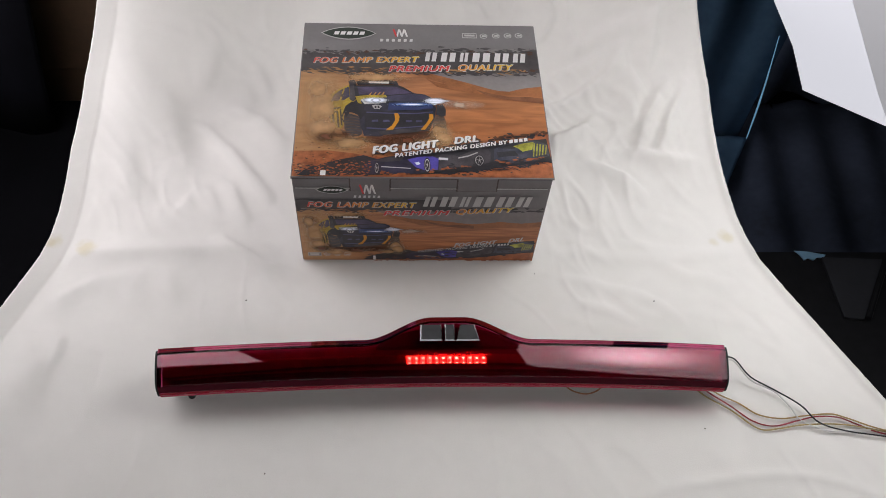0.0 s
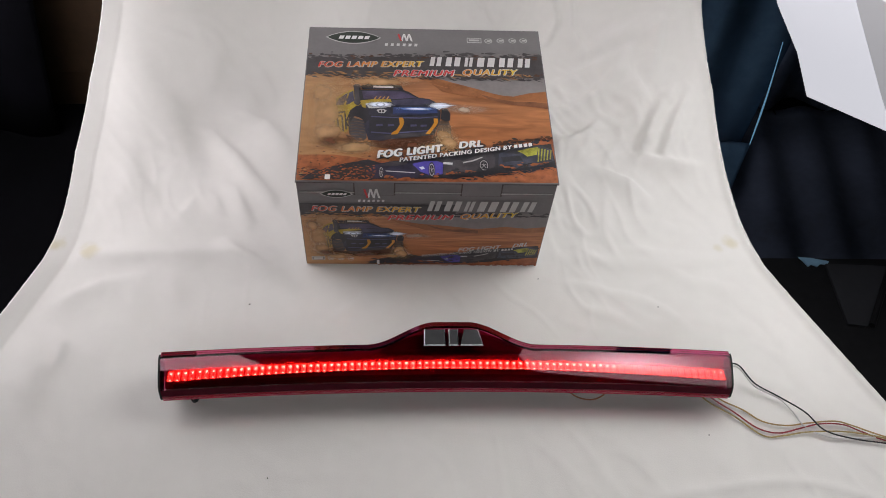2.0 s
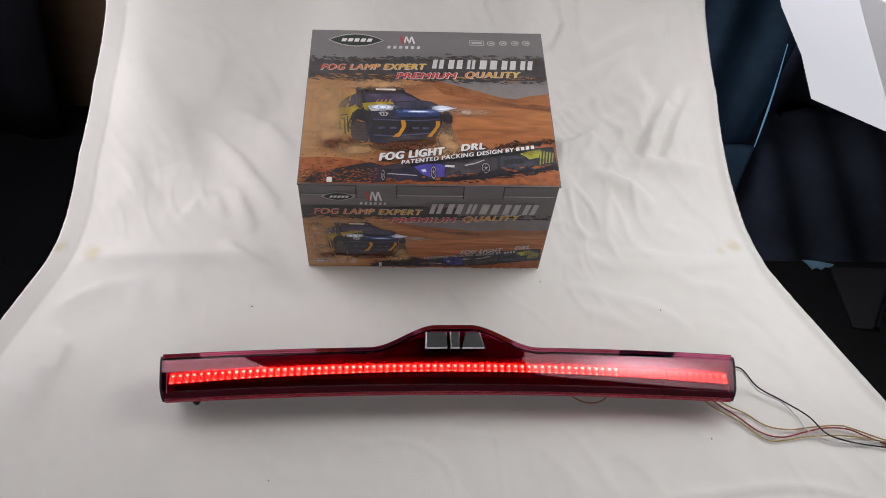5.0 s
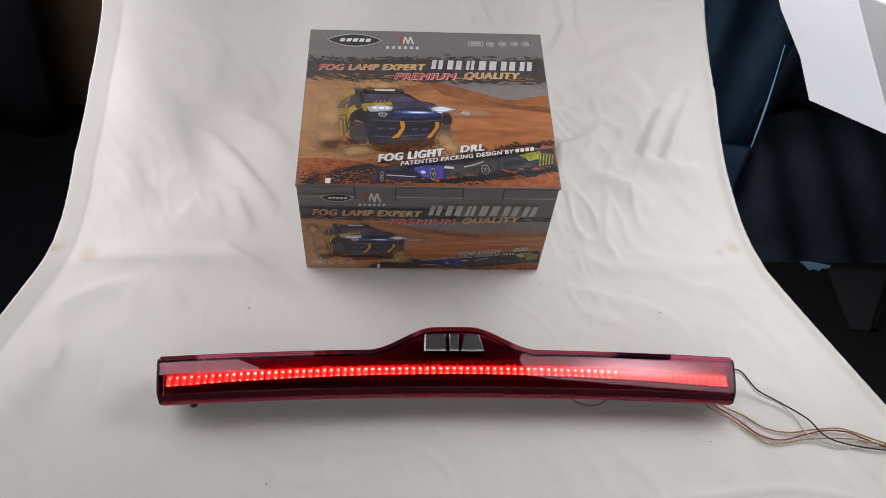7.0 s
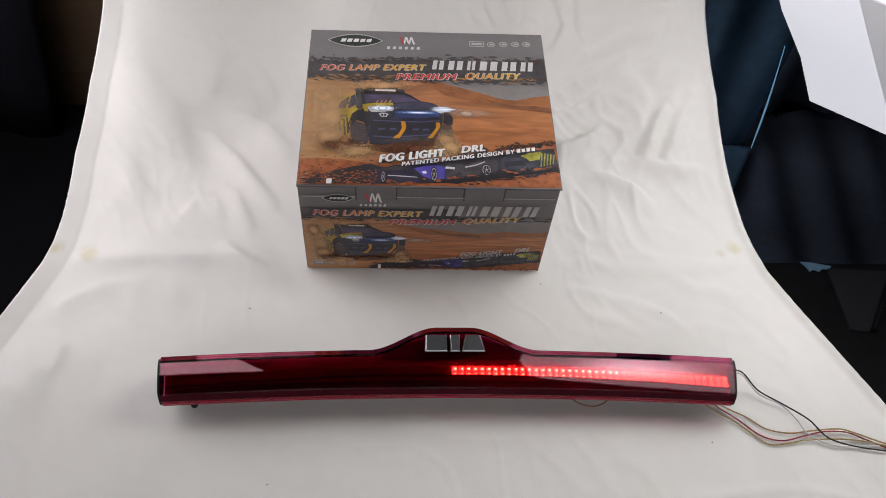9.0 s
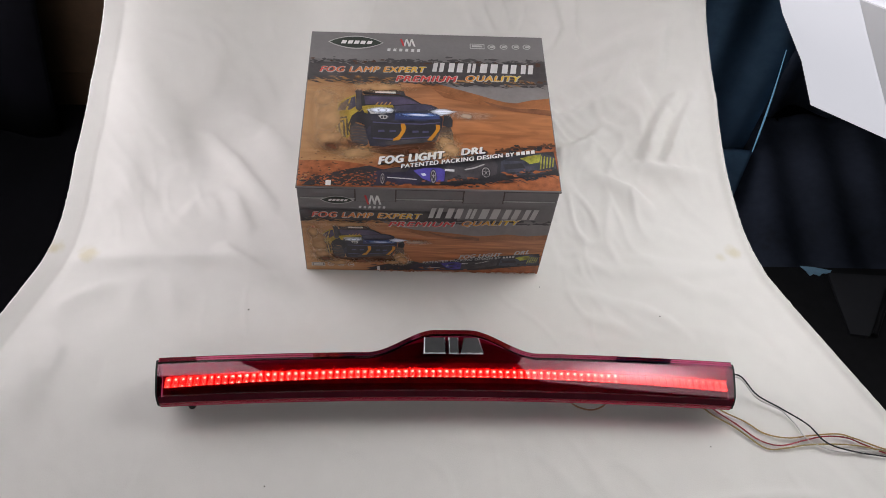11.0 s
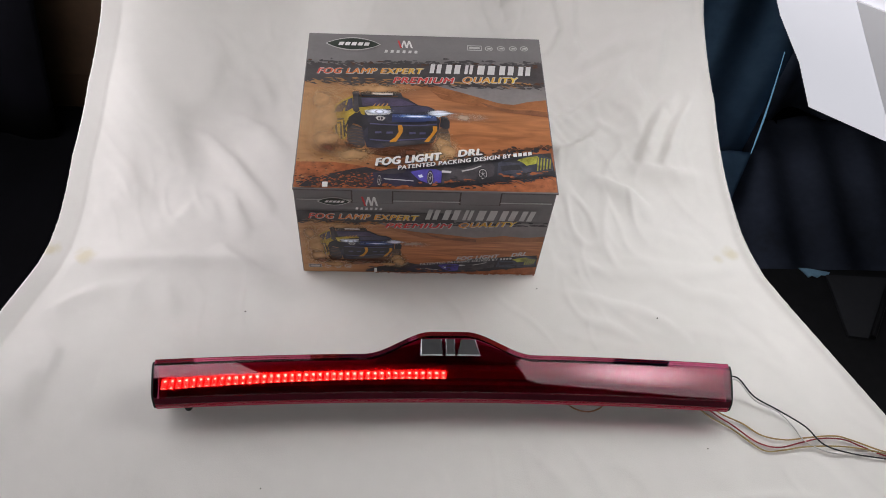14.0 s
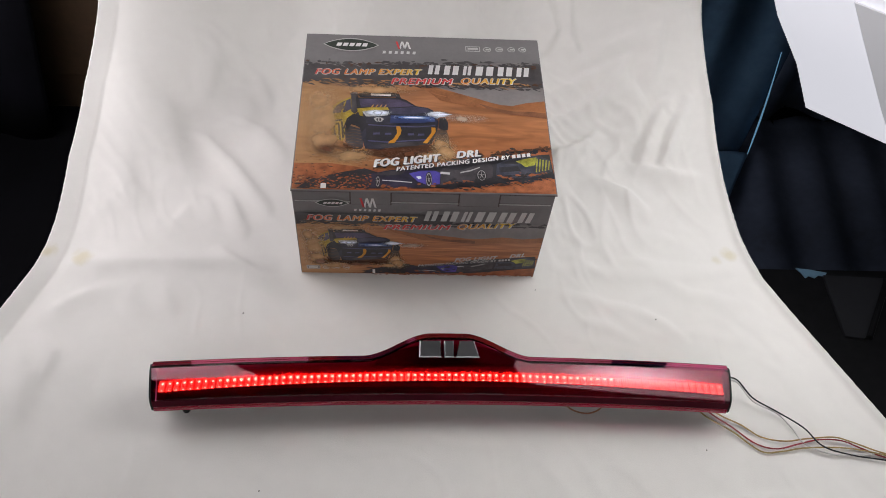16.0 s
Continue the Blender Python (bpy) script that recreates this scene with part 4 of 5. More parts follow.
    s.poly("printed_flank_stroke", [(0.159, 0.377), (0.166, 0.377), (0.175, 0.283), (0.167, 0.283)], k + 3, I_BLACK)
    s.poly("printed_flank_stroke", [(0.171, 0.396), (0.177, 0.396), (0.186, 0.295), (0.179, 0.295)], k + 3, I_BLACK)
    s.poly("printed_flank_stroke", [(0.179, 0.352), (0.187, 0.385), (0.19, 0.376), (0.184, 0.343)], k + 3, I_BLACK)
    s.poly("printed_flank_stroke", [(0.182, 0.345), (0.191, 0.32), (0.188, 0.311), (0.181, 0.334)], k + 3, I_BLACK)
    for j in range(7):
        v = 0.345 - 0.017 * j
        s.poly("printed_tread", [(0.192, v), (0.222, v + 0.006), (0.255, v - 0.004), (0.255, v - 0.009), (0.222, v), (0.192, v - 0.006)], k + 2, I_TYRE)
    for j in range(5):
        v = 0.335 - 0.022 * j
        s.poly("printed_tread", [(0.548, v), (0.588, v + 0.006), (0.588, v), (0.548, v - 0.006)], k + 2, I_DARK)
    for j in range(4):
        v = 0.398 - 0.007 * j
        s.poly("printed_grille_bar", [(0.372, v), (0.532, v + 0.006), (0.532, v + 0.004), (0.372, v - 0.002)], k + 6, I_BODY)
    for u in (0.30, 0.345, 0.435, 0.475):
        s.poly("printed_bumper_slot", [(u, 0.318), (u + 0.026, 0.320), (u + 0.024, 0.332), (u, 0.330)], k + 5, I_SHEEN)


def print_mist(s, k, a):
    """Soft dust and headlight beams round the printed truck."""
    def cloud(u, v, w, h, m, j):
        s.rect("printed_mist", u - w, v - h, u + w, v + h, k + 0.4 * j, m[a])
    rows = [(0.04, 0.42, 0.17, 0.30, I_MIST), (0.30, 0.60, 0.20, 0.05, I_MIST), (0.57, 0.25, 0.07, 0.11, I_MIST), (0.08, 0.27, 0.14, 0.12, I_MIST), (0.05, 0.52, 0.10, 0.10, I_MIST), (0.15, 0.225, 0.12, 0.055, I_BROWNMIST),
            (0.40, 0.205, 0.22, 0.045, I_BROWNMIST), (0.22, 0.185, 0.13, 0.06, I_MIST), (0.585, 0.215, 0.08, 0.085, I_MIST), (0.53, 0.19, 0.10, 0.04, I_MIST),
            (0.66, 0.425, 0.13, 0.040, I_PALEMIST), (0.460, 0.424, 0.12, 0.018, I_BLUEBEAM), (0.460, 0.424, 0.07, 0.008, I_BEAM), (0.312, 0.449, 0.075, 0.026, I_BEAM), (0.555, 0.447, 0.065, 0.028, I_BEAM),
            (0.562, 0.448, 0.08, 0.009, I_BEAM), (0.315, 0.448, 0.028, 0.018, I_BEAM)]
    for j, (u, v, w, h, m) in enumerate(rows):
        cloud(u, v, w, h, m, j)


def print_cars(s, k, wheels=True):
    """Dark strip with three parked cars, in the coordinates of the lid's picture."""
    s.poly("printed_dark_strip", [(0.022, 0.009), (0.054, 0.043), (0.081, 0.062), (0.186, 0.099), (0.271, 0.123), (0.357, 0.089), (0.465, 0.124), (0.617, 0.156), (0.765, 0.194), (0.987, 0.226), (1.003, 0.094), (0.822, 0.052), (0.607, 0.024), (0.401, 0.015), (0.225, 0.011)], k + 0, I_BLACK)
    s.poly("printed_soil_strip", [(0.599, 0.023), (0.7, 0.037), (0.808, 0.061), (0.926, 0.086), (1.0, 0.094), (0.993, 0.013), (0.613, 0.001)], k + 1, I_SOIL)
    s.poly("printed_car_body", [(0.26, 0.017), (0.271, 0.064), (0.302, 0.094), (0.371, 0.116), (0.457, 0.123), (0.544, 0.117), (0.559, 0.08), (0.556, 0.042), (0.465, 0.023), (0.373, 0.018)], k + 2, I_NIGHT)
    s.poly("printed_car_bonnet", [(0.44, 0.099), (0.486, 0.115), (0.537, 0.117), (0.56, 0.105), (0.556, 0.044), (0.514, 0.035), (0.472, 0.056)], k + 3, I_VIOLET)
    s.poly("printed_car_lamp", [(0.467, 0.081), (0.483, 0.086), (0.489, 0.073), (0.476, 0.067)], k + 4, I_GLARE)
    s.poly("printed_car_sill", [(0.34, 0.06), (0.401, 0.056), (0.452, 0.051), (0.452, 0.047), (0.401, 0.051), (0.34, 0.055)], k + 4, I_PALE)
    s.poly("printed_car_window", [(0.307, 0.09), (0.371, 0.111), (0.429, 0.113), (0.414, 0.092), (0.357, 0.084)], k + 3, I_DARK)
    s.poly("printed_car_body", [(0.558, 0.038), (0.564, 0.122), (0.596, 0.166), (0.684, 0.197), (0.747, 0.182), (0.763, 0.14), (0.758, 0.086), (0.701, 0.064), (0.636, 0.047)], k + 3, I_DARK)
    s.poly("printed_car_window", [(0.573, 0.131), (0.603, 0.162), (0.684, 0.189), (0.705, 0.159), (0.638, 0.12)], k + 4, I_BLACK)
    s.poly("printed_car_edge", [(0.635, 0.112), (0.674, 0.124), (0.711, 0.144), (0.713, 0.139), (0.675, 0.117), (0.636, 0.105)], k + 5, I_SILVER)
    s.poly("printed_car_plate", [(0.56, 0.111), (0.596, 0.108), (0.595, 0.096), (0.559, 0.099)], k + 5, I_PALE)
    s.poly("printed_car_body", [(0.77, 0.087), (0.778, 0.162), (0.816, 0.187), (0.876, 0.202), (0.943, 0.218), (0.987, 0.19), (0.989, 0.126), (0.926, 0.092), (0.839, 0.085)], k + 3, I_STEEL)
    s.poly("printed_car_window", [(0.793, 0.166), (0.83, 0.187), (0.875, 0.193), (0.858, 0.164)], k + 4, I_BLACK)
    s.poly("printed_car_grille", [(0.784, 0.144), (0.858, 0.153), (0.87, 0.126), (0.79, 0.115)], k + 4, I_BLACK)
    s.poly("printed_car_flash", [(0.852, 0.179), (0.882, 0.193), (0.935, 0.206), (0.926, 0.16), (0.887, 0.148), (0.873, 0.165)], k + 5, I_LIME)
    s.poly("printed_car_stripe", [(0.934, 0.197), (0.94, 0.198), (0.93, 0.119), (0.925, 0.119)], k + 6, I_LIME)
    s.poly("printed_car_stripe", [(0.946, 0.195), (0.952, 0.195), (0.942, 0.123), (0.937, 0.123)], k + 6, I_LIME)
    s.poly("printed_car_stripe", [(0.957, 0.192), (0.963, 0.192), (0.954, 0.127), (0.949, 0.127)], k + 6, I_LIME)
    s.poly("printed_car_stripe", [(0.969, 0.189), (0.975, 0.189), (0.966, 0.13), (0.961, 0.13)], k + 6, I_LIME)
    s.poly("printed_car_stripe", [(0.981, 0.186), (0.986, 0.186), (0.978, 0.134), (0.973, 0.134)], k + 6, I_LIME)
    for u, v, ru, rv in () if not wheels else ((0.323, 0.049, 0.007, 0.028), (0.515, 0.066, 0.01, 0.035), (0.716, 0.095, 0.016, 0.028)):
        def ring(f):
            return [(u + ru * f * math.cos(math.pi * j / 7), v + rv * f * math.sin(math.pi * j / 7)) for j in range(14)]
        s.poly("printed_wheel", ring(1.25), k + 6, I_BLACK)
        s.poly("printed_wheel_rim", ring(1.0), k + 7, I_SILVER)
        s.poly("printed_wheel_dish", ring(0.84), k + 8, I_BLACK)
        for j in range(5):
            a = 2 * math.pi * j / 5 + 0.3
            s.poly("printed_spoke", [(u - 0.08 * ru * math.sin(a), v + 0.08 * rv * math.cos(a)), (u + 0.08 * ru * math.sin(a), v - 0.08 * rv * math.cos(a)), (u + 0.86 * ru * math.cos(a), v + 0.86 * rv * math.sin(a))], k + 9, I_SILVER)


def print_icons(s, k, rect, dots, r):
    s.rect("printed_frame", *rect, k, I_SILVER)
    u0, v0, u1, v1 = rect
    s.rect("printed_frame_inside", u0 + 0.003, v0 + 0.005, u1 - 0.003, v1 - 0.005, k + 1, M_CARD)
    s.rect("printed_code_bar", u0 + 0.009, v0 + 0.012, u1 - 0.009, v1 - 0.012, k + 2, I_SILVER)
    for i, (u, v) in enumerate(dots):
        s.disc("printed_round_mark", u, v, r, k, I_SILVER, 0.22)
        s.rect("printed_mark_bar", u - r * 0.5, v - 0.006, u + r * 0.5, v + 0.006, k + 1, I_SILVER, 0.004)


def maker_blocks(s, u0, v0, u1, v1, k, material, lean=0.008):
    """The maker's name as six pairs of plain slanted bars."""
    cuts = [0.0, 0.15, 0.33, 0.45, 0.66, 0.84, 1.0]
    for p, q in zip(cuts, cuts[1:]):
        a, b = u0 + (u1 - u0) * p, u0 + (u1 - u0) * (q - 0.045)
        w = 0.40 * (b - a)
        s.poly("printed_name_block", [(a, v0), (a + w, v0), (a + w + lean, v1), (a + lean, v1)], k, material)
        s.poly("printed_name_block", [(b - w, v0), (b, v0), (b + lean, v1), (b - w + lean, v1)], k, material)


def emblem(s, k, lens, strokes, bar, over=None):
    u0, u1, v, h = lens
    s.lens("printed_emblem_rim", u0, u1, v, h, k, I_SILVER)
    s.lens("printed_emblem", u0 + 0.006, u1 - 0.006, v, h * 0.86, k + 1, I_GREEN)
    for i in range(5):
        x, w = u0 + (0.23 + 0.115 * i) * (u1 - u0), 0.085 * (u1 - u0)
        s.poly("printed_emblem_bar", [(x, v - 0.26 * h), (x + w, v - 0.26 * h), (x + w + 0.006, v + 0.24 * h), (x + 0.006, v + 0.24 * h)], k + 2, I_WHITE)
    s = over or s
    a, b, c, d = strokes
    w = (c - a) / 5
    for i in range(3):
        x = a + (1.6 * i) * w
        s.poly("printed_stroke", [(x + 0.9 * w, b), (x + 1.5 * w, b), (x + 0.6 * w, d), (x, d)] if i == 0 else [(x + 0.2 * w, d), (x + 0.8 * w, d), (x + 1.7 * w, b), (x + 1.1 * w, b)], k, I_RED if i == 0 else I_WHITE)
        if i:
            s.poly("printed_stroke", [(x - 0.5 * w, b), (x + 0.1 * w, b), (x + 0.6 * w, d), (x + 0.2 * w, d)], k, I_WHITE)
    u0, v0, u1, v1 = bar
    w = (u1 - u0) / 6
    for i in range(6):
        s.rect("printed_name_bar", u0 + i * w, v0, u0 + (i + 0.50) * w, v0 + 0.8 * (v1 - v0), k, I_PALE, 0.002)


def build_box():
    bx = thing("carton", "closed grey printed cardboard carton with a desert truck picture", "box")
    body = part("body", box_bm(-0.150, 0.150, 0.0, 0.274, 0.0, 0.1560, 0.0012), M_CARD, bx)
    # the lid, bowed up a little in the middle
    bm = bmesh.new()
    part("lid_edge", box_bm(-0.1508, 0.1518, -0.0012, 0.2745, 0.1572, 0.1584, 0.0004), M_EDGE, bx, "raw brown card edge")
    lid = part("lid", box_bm(-0.1505, 0.1515, -0.0016, 0.275, 0.1586, 0.1600, 0.0006), M_CARD, bx)
    for u0, u1 in ((0.223, 0.372), (0.637, 0.786)):
        x0, x1 = -0.15 + 0.30 * u0, -0.15 + 0.30 * u1
        tab = part("tab", box_bm(x0, x1, -0.0018, -0.0002, 0.138, 0.1588, 0.0005), M_CARD, bx, "grey card locking tab")
        # dark rim round the tab puts the slot's shade into colour
        part("tab_slot", box_bm(x0 - 0.0018, x1 + 0.0018, -0.0007, 0.0002, 0.1365, 0.1580), M_EDGE, bx, "cut edge round the tab, darkened as its shade")

    for u0, u1 in ((0.01, 0.220), (0.376, 0.634), (0.790, 0.99)):
        part("front_lip", box_bm(-0.15 + 0.30 * u0, -0.15 + 0.30 * u1, -0.0010, 0.0, 0.1405, 0.1412), I_SILVER, bx, "pale crease along the front panel")
    s = Sheet((-0.1505, -0.0016, 0.16005), (0.302, 0, 0), (0, 0.2766, 0), lid)
    s.poly("printed_desert", [(0, 0), (1, 0), (1, 0.66), (0, 0.66)], 1, I_DESERT_LID)
    s.poly("printed_sky", [(0.40, 0.66), (0.54, 0.635), (0.643, 0.589), (0.72, 0.56), (0.819, 0.527), (0.914, 0.513), (1.0, 0.537), (1.0, 0.665)], 2, I_SKY)
    s.poly("printed_far_dune", [(0.43, 0.655), (0.539, 0.640), (0.643, 0.598), (0.72, 0.566), (0.80, 0.53), (0.86, 0.523), (0.92, 0.545), (1.0, 0.56), (1.0, 0.49), (0.80, 0.505), (0.66, 0.545), (0.53, 0.60)], 3, I_FARDUNE)
    s.poly("printed_band", [(0, 0.772), (0.22, 0.780), (0.5, 0.790), (1, 0.810), (1, 0.667), (0.56, 0.645), (0.35, 0.645), (0, 0.655)], 4, I_BAND)
    s.spray("printed_torn_edge", 150, lambda: (lambda u: (u, 0.774 + 0.038 * u + random.gauss(0, 0.010)))(random.random()), 0.008, 5, I_BAND)
    s.spray("printed_torn_edge", 150, lambda: (random.random(), 0.655 + random.gauss(0, 0.010)), 0.009, 5, I_BAND)
    s.spray("printed_torn_edge", 70, lambda: (random.random(), random.choice((0.785, 0.664)) + random.gauss(0, 0.008)), 0.006, 6, I_SHADE)
    s.streaks("printed_dry_brush", 70, lambda: (random.uniform(0.0, 0.96), 0.664 + random.gauss(0, 0.008)), 0.035, 7, I_DUST)
    s.streaks("printed_dry_brush", 50, lambda: (lambda u: (u, 0.778 + 0.036 * u + random.gauss(0, 0.006)))(random.uniform(0.0, 0.96)), 0.03, 7, I_SKY)
    s.streaks("printed_dry_brush", 60, lambda: (random.uniform(0.0, 0.96), 0.640 + random.gauss(0, 0.006)), 0.04, 7, I_BAND)
    s.streaks("printed_track", 60, lambda: (lambda u: (u, 0.04 + 0.17 * (u - 0.6) + random.gauss(0, 0.012)))(random.uniform(0.55, 0.95)), 0.05, 14, I_BLACK)
    emblem(s, 6, (0.074, 0.311, 0.922, 0.049), (0.381, 0.901, 0.449, 0.956), (0.327, 0.863, 0.479, 0.888))
    print_icons(s, 5, (0.682, 0.897, 0.745, 0.935), ((0.775, 0.914), (0.828, 0.917), (0.88, 0.919), (0.928, 0.921)), 0.017)
    s.words("FOG LAMP EXPERT", (0.053, 0.700), (0.493, 0.714), 0.040, 8, I_SILVER, 0.25, 0.10)
    s.words("FOG LAMP EXPERT", (0.051, 0.703), (0.491, 0.717), 0.035, 9, I_HOT, 0.25, 0.045)
    maker_blocks(s, 0.517, 0.722, 0.960, 0.786, 8, I_PALE)
    s.words("PREMIUM", (0.367, 0.645), (0.622, 0.652), 0.043, 8, I_SILVER, 0.25, 0.10)
    s.words("PREMIUM", (0.366, 0.648), (0.620, 0.655), 0.037, 9, I_RED, 0.25, 0.045)
    s.words("QUALITY", (0.658, 0.659), (0.889, 0.664), 0.043, 8, I_SILVER, 0.25, 0.10)
    s.words("QUALITY", (0.657, 0.662), (0.887, 0.667), 0.037, 9, I_GOLD, 0.25, 0.045)
    s.poly("printed_soil", [(0, 0.146), (0.139, 0.149), (0.362, 0.112), (0.627, 0.158), (1.0, 0.262), (1.0, 0.0), (0.0, 0.0)], 4, I_SOIL)
    s.spray("printed_gravel", 160, lambda: (random.uniform(0, 0.40), abs(random.gauss(0, 0.075)) + 0.02), 0.003, 5, I_SHADE)
    s.spray("printed_gravel", 110, lambda: (random.uniform(0.0, 0.36), abs(random.gauss(0.03, 0.05))), 0.003, 6, I_DESERT_LID)
    print_truck(s, 6)
    s.spray("printed_dust", 150, lambda: (random.gauss(0.17, 0.05), random.gauss(0.205, 0.022)), 0.0035, 14, I_DUST)
    s.spray("printed_dust", 60, lambda: (random.gauss(0.55, 0.04), random.gauss(0.215, 0.022)), 0.003, 14, I_FARDUNE)
    print_mist(s, 17, 0)
    print_cars(s, 7)
    s.spray("printed_torn_edge", 130, lambda: (lambda u: (u, 0.02 + 0.235 * u + random.gauss(0, 0.014)))(random.uniform(0.1, 1)), 0.0065, 8, I_BLACK)
    s.spray("printed_torn_edge", 50, lambda: (lambda u: (u, max(0.004, 0.17 * (u - 0.35)) + abs(random.gauss(0, 0.012))))(random.uniform(0.1, 1)), 0.0065, 12, I_SOIL)
    s.spray("printed_rubble", 120, lambda: (lambda u: (u, 0.03 + 0.17 * (u - 0.55) + random.gauss(0, 0.014)))(random.uniform(0.55, 1)), 0.0045, 12, I_BLACK)
    s.spray("printed_rubble", 90, lambda: (random.uniform(0.02, 0.30), abs(random.gauss(0.03, 0.02))), 0.004, 12, I_BLACK)
    s.spray("printed_scrub", 70, lambda: (lambda u: (u, 0.215 + 0.17 * (u - 0.72) + random.gauss(0, 0.007)))(random.uniform(0.70, 1)), 0.005, 12, I_SHADE)
    s.spray("printed_gravel", 220, lambda: (random.uniform(0.03, 0.30), abs(random.gauss(0.045, 0.03)) + 0.005), 0.0028, 13, I_SOIL)
    s.rect("printed_white_patch", 0.111, 0.004, 0.131, 0.033, 16, I_WHITE)
    for du, m, k in ((0.003, I_BLACK, 24), (0.0, I_WHITE, 25)):
        s.words("FOG LIGHT", (0.308 + du, 0.124 - du), (0.558 + du, 0.165 - du), 0.041, k, m, 0.15, 0.09)
        s.words("DRL", (0.625 + du, 0.186 - du), (0.716 + du, 0.200 - du), 0.036, k, m, 0.15, 0.09)
        s.words("PATENTED PACKING DESIGN BY", (0.393 + du, 0.104 - du), (0.830 + du, 0.187 - du), 0.022, k, m, 0.1, 0.06)
        for i in range(4):
            u = 0.838 + 0.0195 * i
            s.poly("printed_name_bar", [(u + du, 0.190 + 0.19 * (u - 0.838) - du), (u + 0.014 + du, 0.193 + 0.19 * (u - 0.838) - du), (u + 0.014 + du, 0.213 + 0.19 * (u - 0.838) - du), (u + du, 0.210 + 0.19 * (u - 0.838) - du)], k, m)

    s = Sheet((-0.150, -0.0006, 0.0), (0.300, 0, 0), (0, 0, 0.1572), body)
    s.poly("printed_desert", [(0, 0), (1, 0), (1, 0.66), (0, 0.66)], 1, I_DESERT_FRONT)
    s.poly("printed_sky", [(0.30, 0.665), (0.36, 0.60), (0.44, 0.53), (0.523, 0.525), (0.633, 0.498), (0.718, 0.485), (0.827, 0.509), (0.914, 0.491), (1.0, 0.509), (1.0, 0.67)], 2, I_SKY)
    s.poly("printed_far_dune", [(0.34, 0.60), (0.44, 0.54), (0.523, 0.535), (0.633, 0.508), (0.718, 0.478), (0.827, 0.515), (0.914, 0.495), (1.0, 0.515), (1.0, 0.45), (0.7, 0.43), (0.5, 0.47)], 3, I_FARDUNE)
    s.spray("printed_torn_edge", 110, lambda: (random.random() ** 1.5, 0.655 + random.gauss(0, 0.012)), 0.009, 4, I_BAND)
    s.poly("printed_band", [(0, 0.674), (0.34, 0.645), (0.62, 0.640), (0.62, 0.770), (0, 0.775)], 3, I_BAND)
    s.streaks("printed_dry_brush", 50, lambda: (lambda u: (u, 0.672 - 0.09 * u + random.gauss(0, 0.012)))(random.uniform(0.0, 0.45)), 0.035, 7, I_DUST)
    emblem(s, 6, (0.086, 0.216, 0.884, 0.044), (0.255, 0.850, 0.322, 0.950), (0.233, 0.806, 0.344, 0.838), Sheet((-0.150, -0.0019, 0.0), (0.300, 0, 0), (0, 0, 0.1572), body))
    print_icons(s, 5, (0.026, 0.064, 0.083, 0.112), ((0.108, 0.088), (0.150, 0.087), (0.193, 0.086)), 0.014)
    s.words("FOG LAMP EXPERT", (0.050, 0.690), (0.480, 0.684), 0.062, 8, I_SILVER, 0.25, 0.10)
    s.words("FOG LAMP EXPERT", (0.048, 0.694), (0.478, 0.688), 0.054, 9, I_HOT, 0.25, 0.045)
    maker_blocks(s, 0.505, 0.700, 0.945, 0.815, 8, I_SILVER, 0.012)
    s.words("PREMIUM", (0.351, 0.590), (0.616, 0.600), 0.060, 8, I_SILVER, 0.25, 0.10)
    s.words("PREMIUM", (0.349, 0.594), (0.614, 0.604), 0.052, 9, I_RED, 0.25, 0.045)
    s.words("QUALITY", (0.643, 0.608), (0.873, 0.634), 0.062, 8, I_SILVER, 0.25, 0.10)
    s.words("QUALITY", (0.641, 0.612), (0.871, 0.638), 0.054, 9, I_GOLD, 0.25, 0.045)
    s.frame = (-0.023, -0.079, 0.738, 1.144)
    print_truck(s, 5)
    print_mist(s, 15, 1)
    s.frame = (0.243, 0.005, 0.751, 1.20)
    print_cars(s, 5, False)
    s.frame = (0, 0, 1, 1)
    s.spray("printed_torn_edge", 90, lambda: (lambda u: (u, 0.01 + 0.245 * (u - 0.1) + random.gauss(0, 0.016)))(random.uniform(0.26, 1)), 0.0065, 6, I_BLACK)
    s.spray("printed_torn_edge", 110, lambda: (random.uniform(0.30, 1), abs(random.gauss(0, 0.03))), 0.0055, 12, I_SOIL)
    s.spray("printed_torn_edge", 130, lambda: (lambda u: (u, 0.05 + 0.16 * (u - 0.3) + random.gauss(0, 0.028)))(random.uniform(0.30, 0.98)), 0.0045, 13, I_BLACK)
    s.rect("printed_white_patch", 0.304, 0.022, 0.315, 0.078, 14, I_WHITE)
    s.words("FOG LIGHT", (0.649, 0.209), (0.825, 0.249), 0.048, 22, I_SILVER, 0.25, 0.06)
    s.words("DRL", (0.876, 0.268), (0.937, 0.290), 0.047, 22, I_SILVER, 0.25, 0.06)
    s.words("PATENTED PACKING DESIGN BY", (0.497, 0.134), (0.824, 0.218), 0.028, 22, I_SILVER, 0.1, 0.03)
    for i in range(4):
        u = 0.832 + 0.0130 * i
        s.poly("printed_name_bar", [(u, 0.222 + 0.24 * (u - 0.832)), (u + 0.009, 0.224 + 0.24 * (u - 0.832)), (u + 0.009, 0.248 + 0.24 * (u - 0.832)), (u, 0.246 + 0.24 * (u - 0.832))], 22, I_SILVER)
    # the carton stands a little out of square, wider at its back than at its front
    for ob in bx.children_recursive:
        for v in ob.data.vertices:
            x, y, z = v.co
            lo, hi = -0.1505 + 0.035 * z - 0.032 * y, 0.1493 + 0.019 * z + 0.005 * y
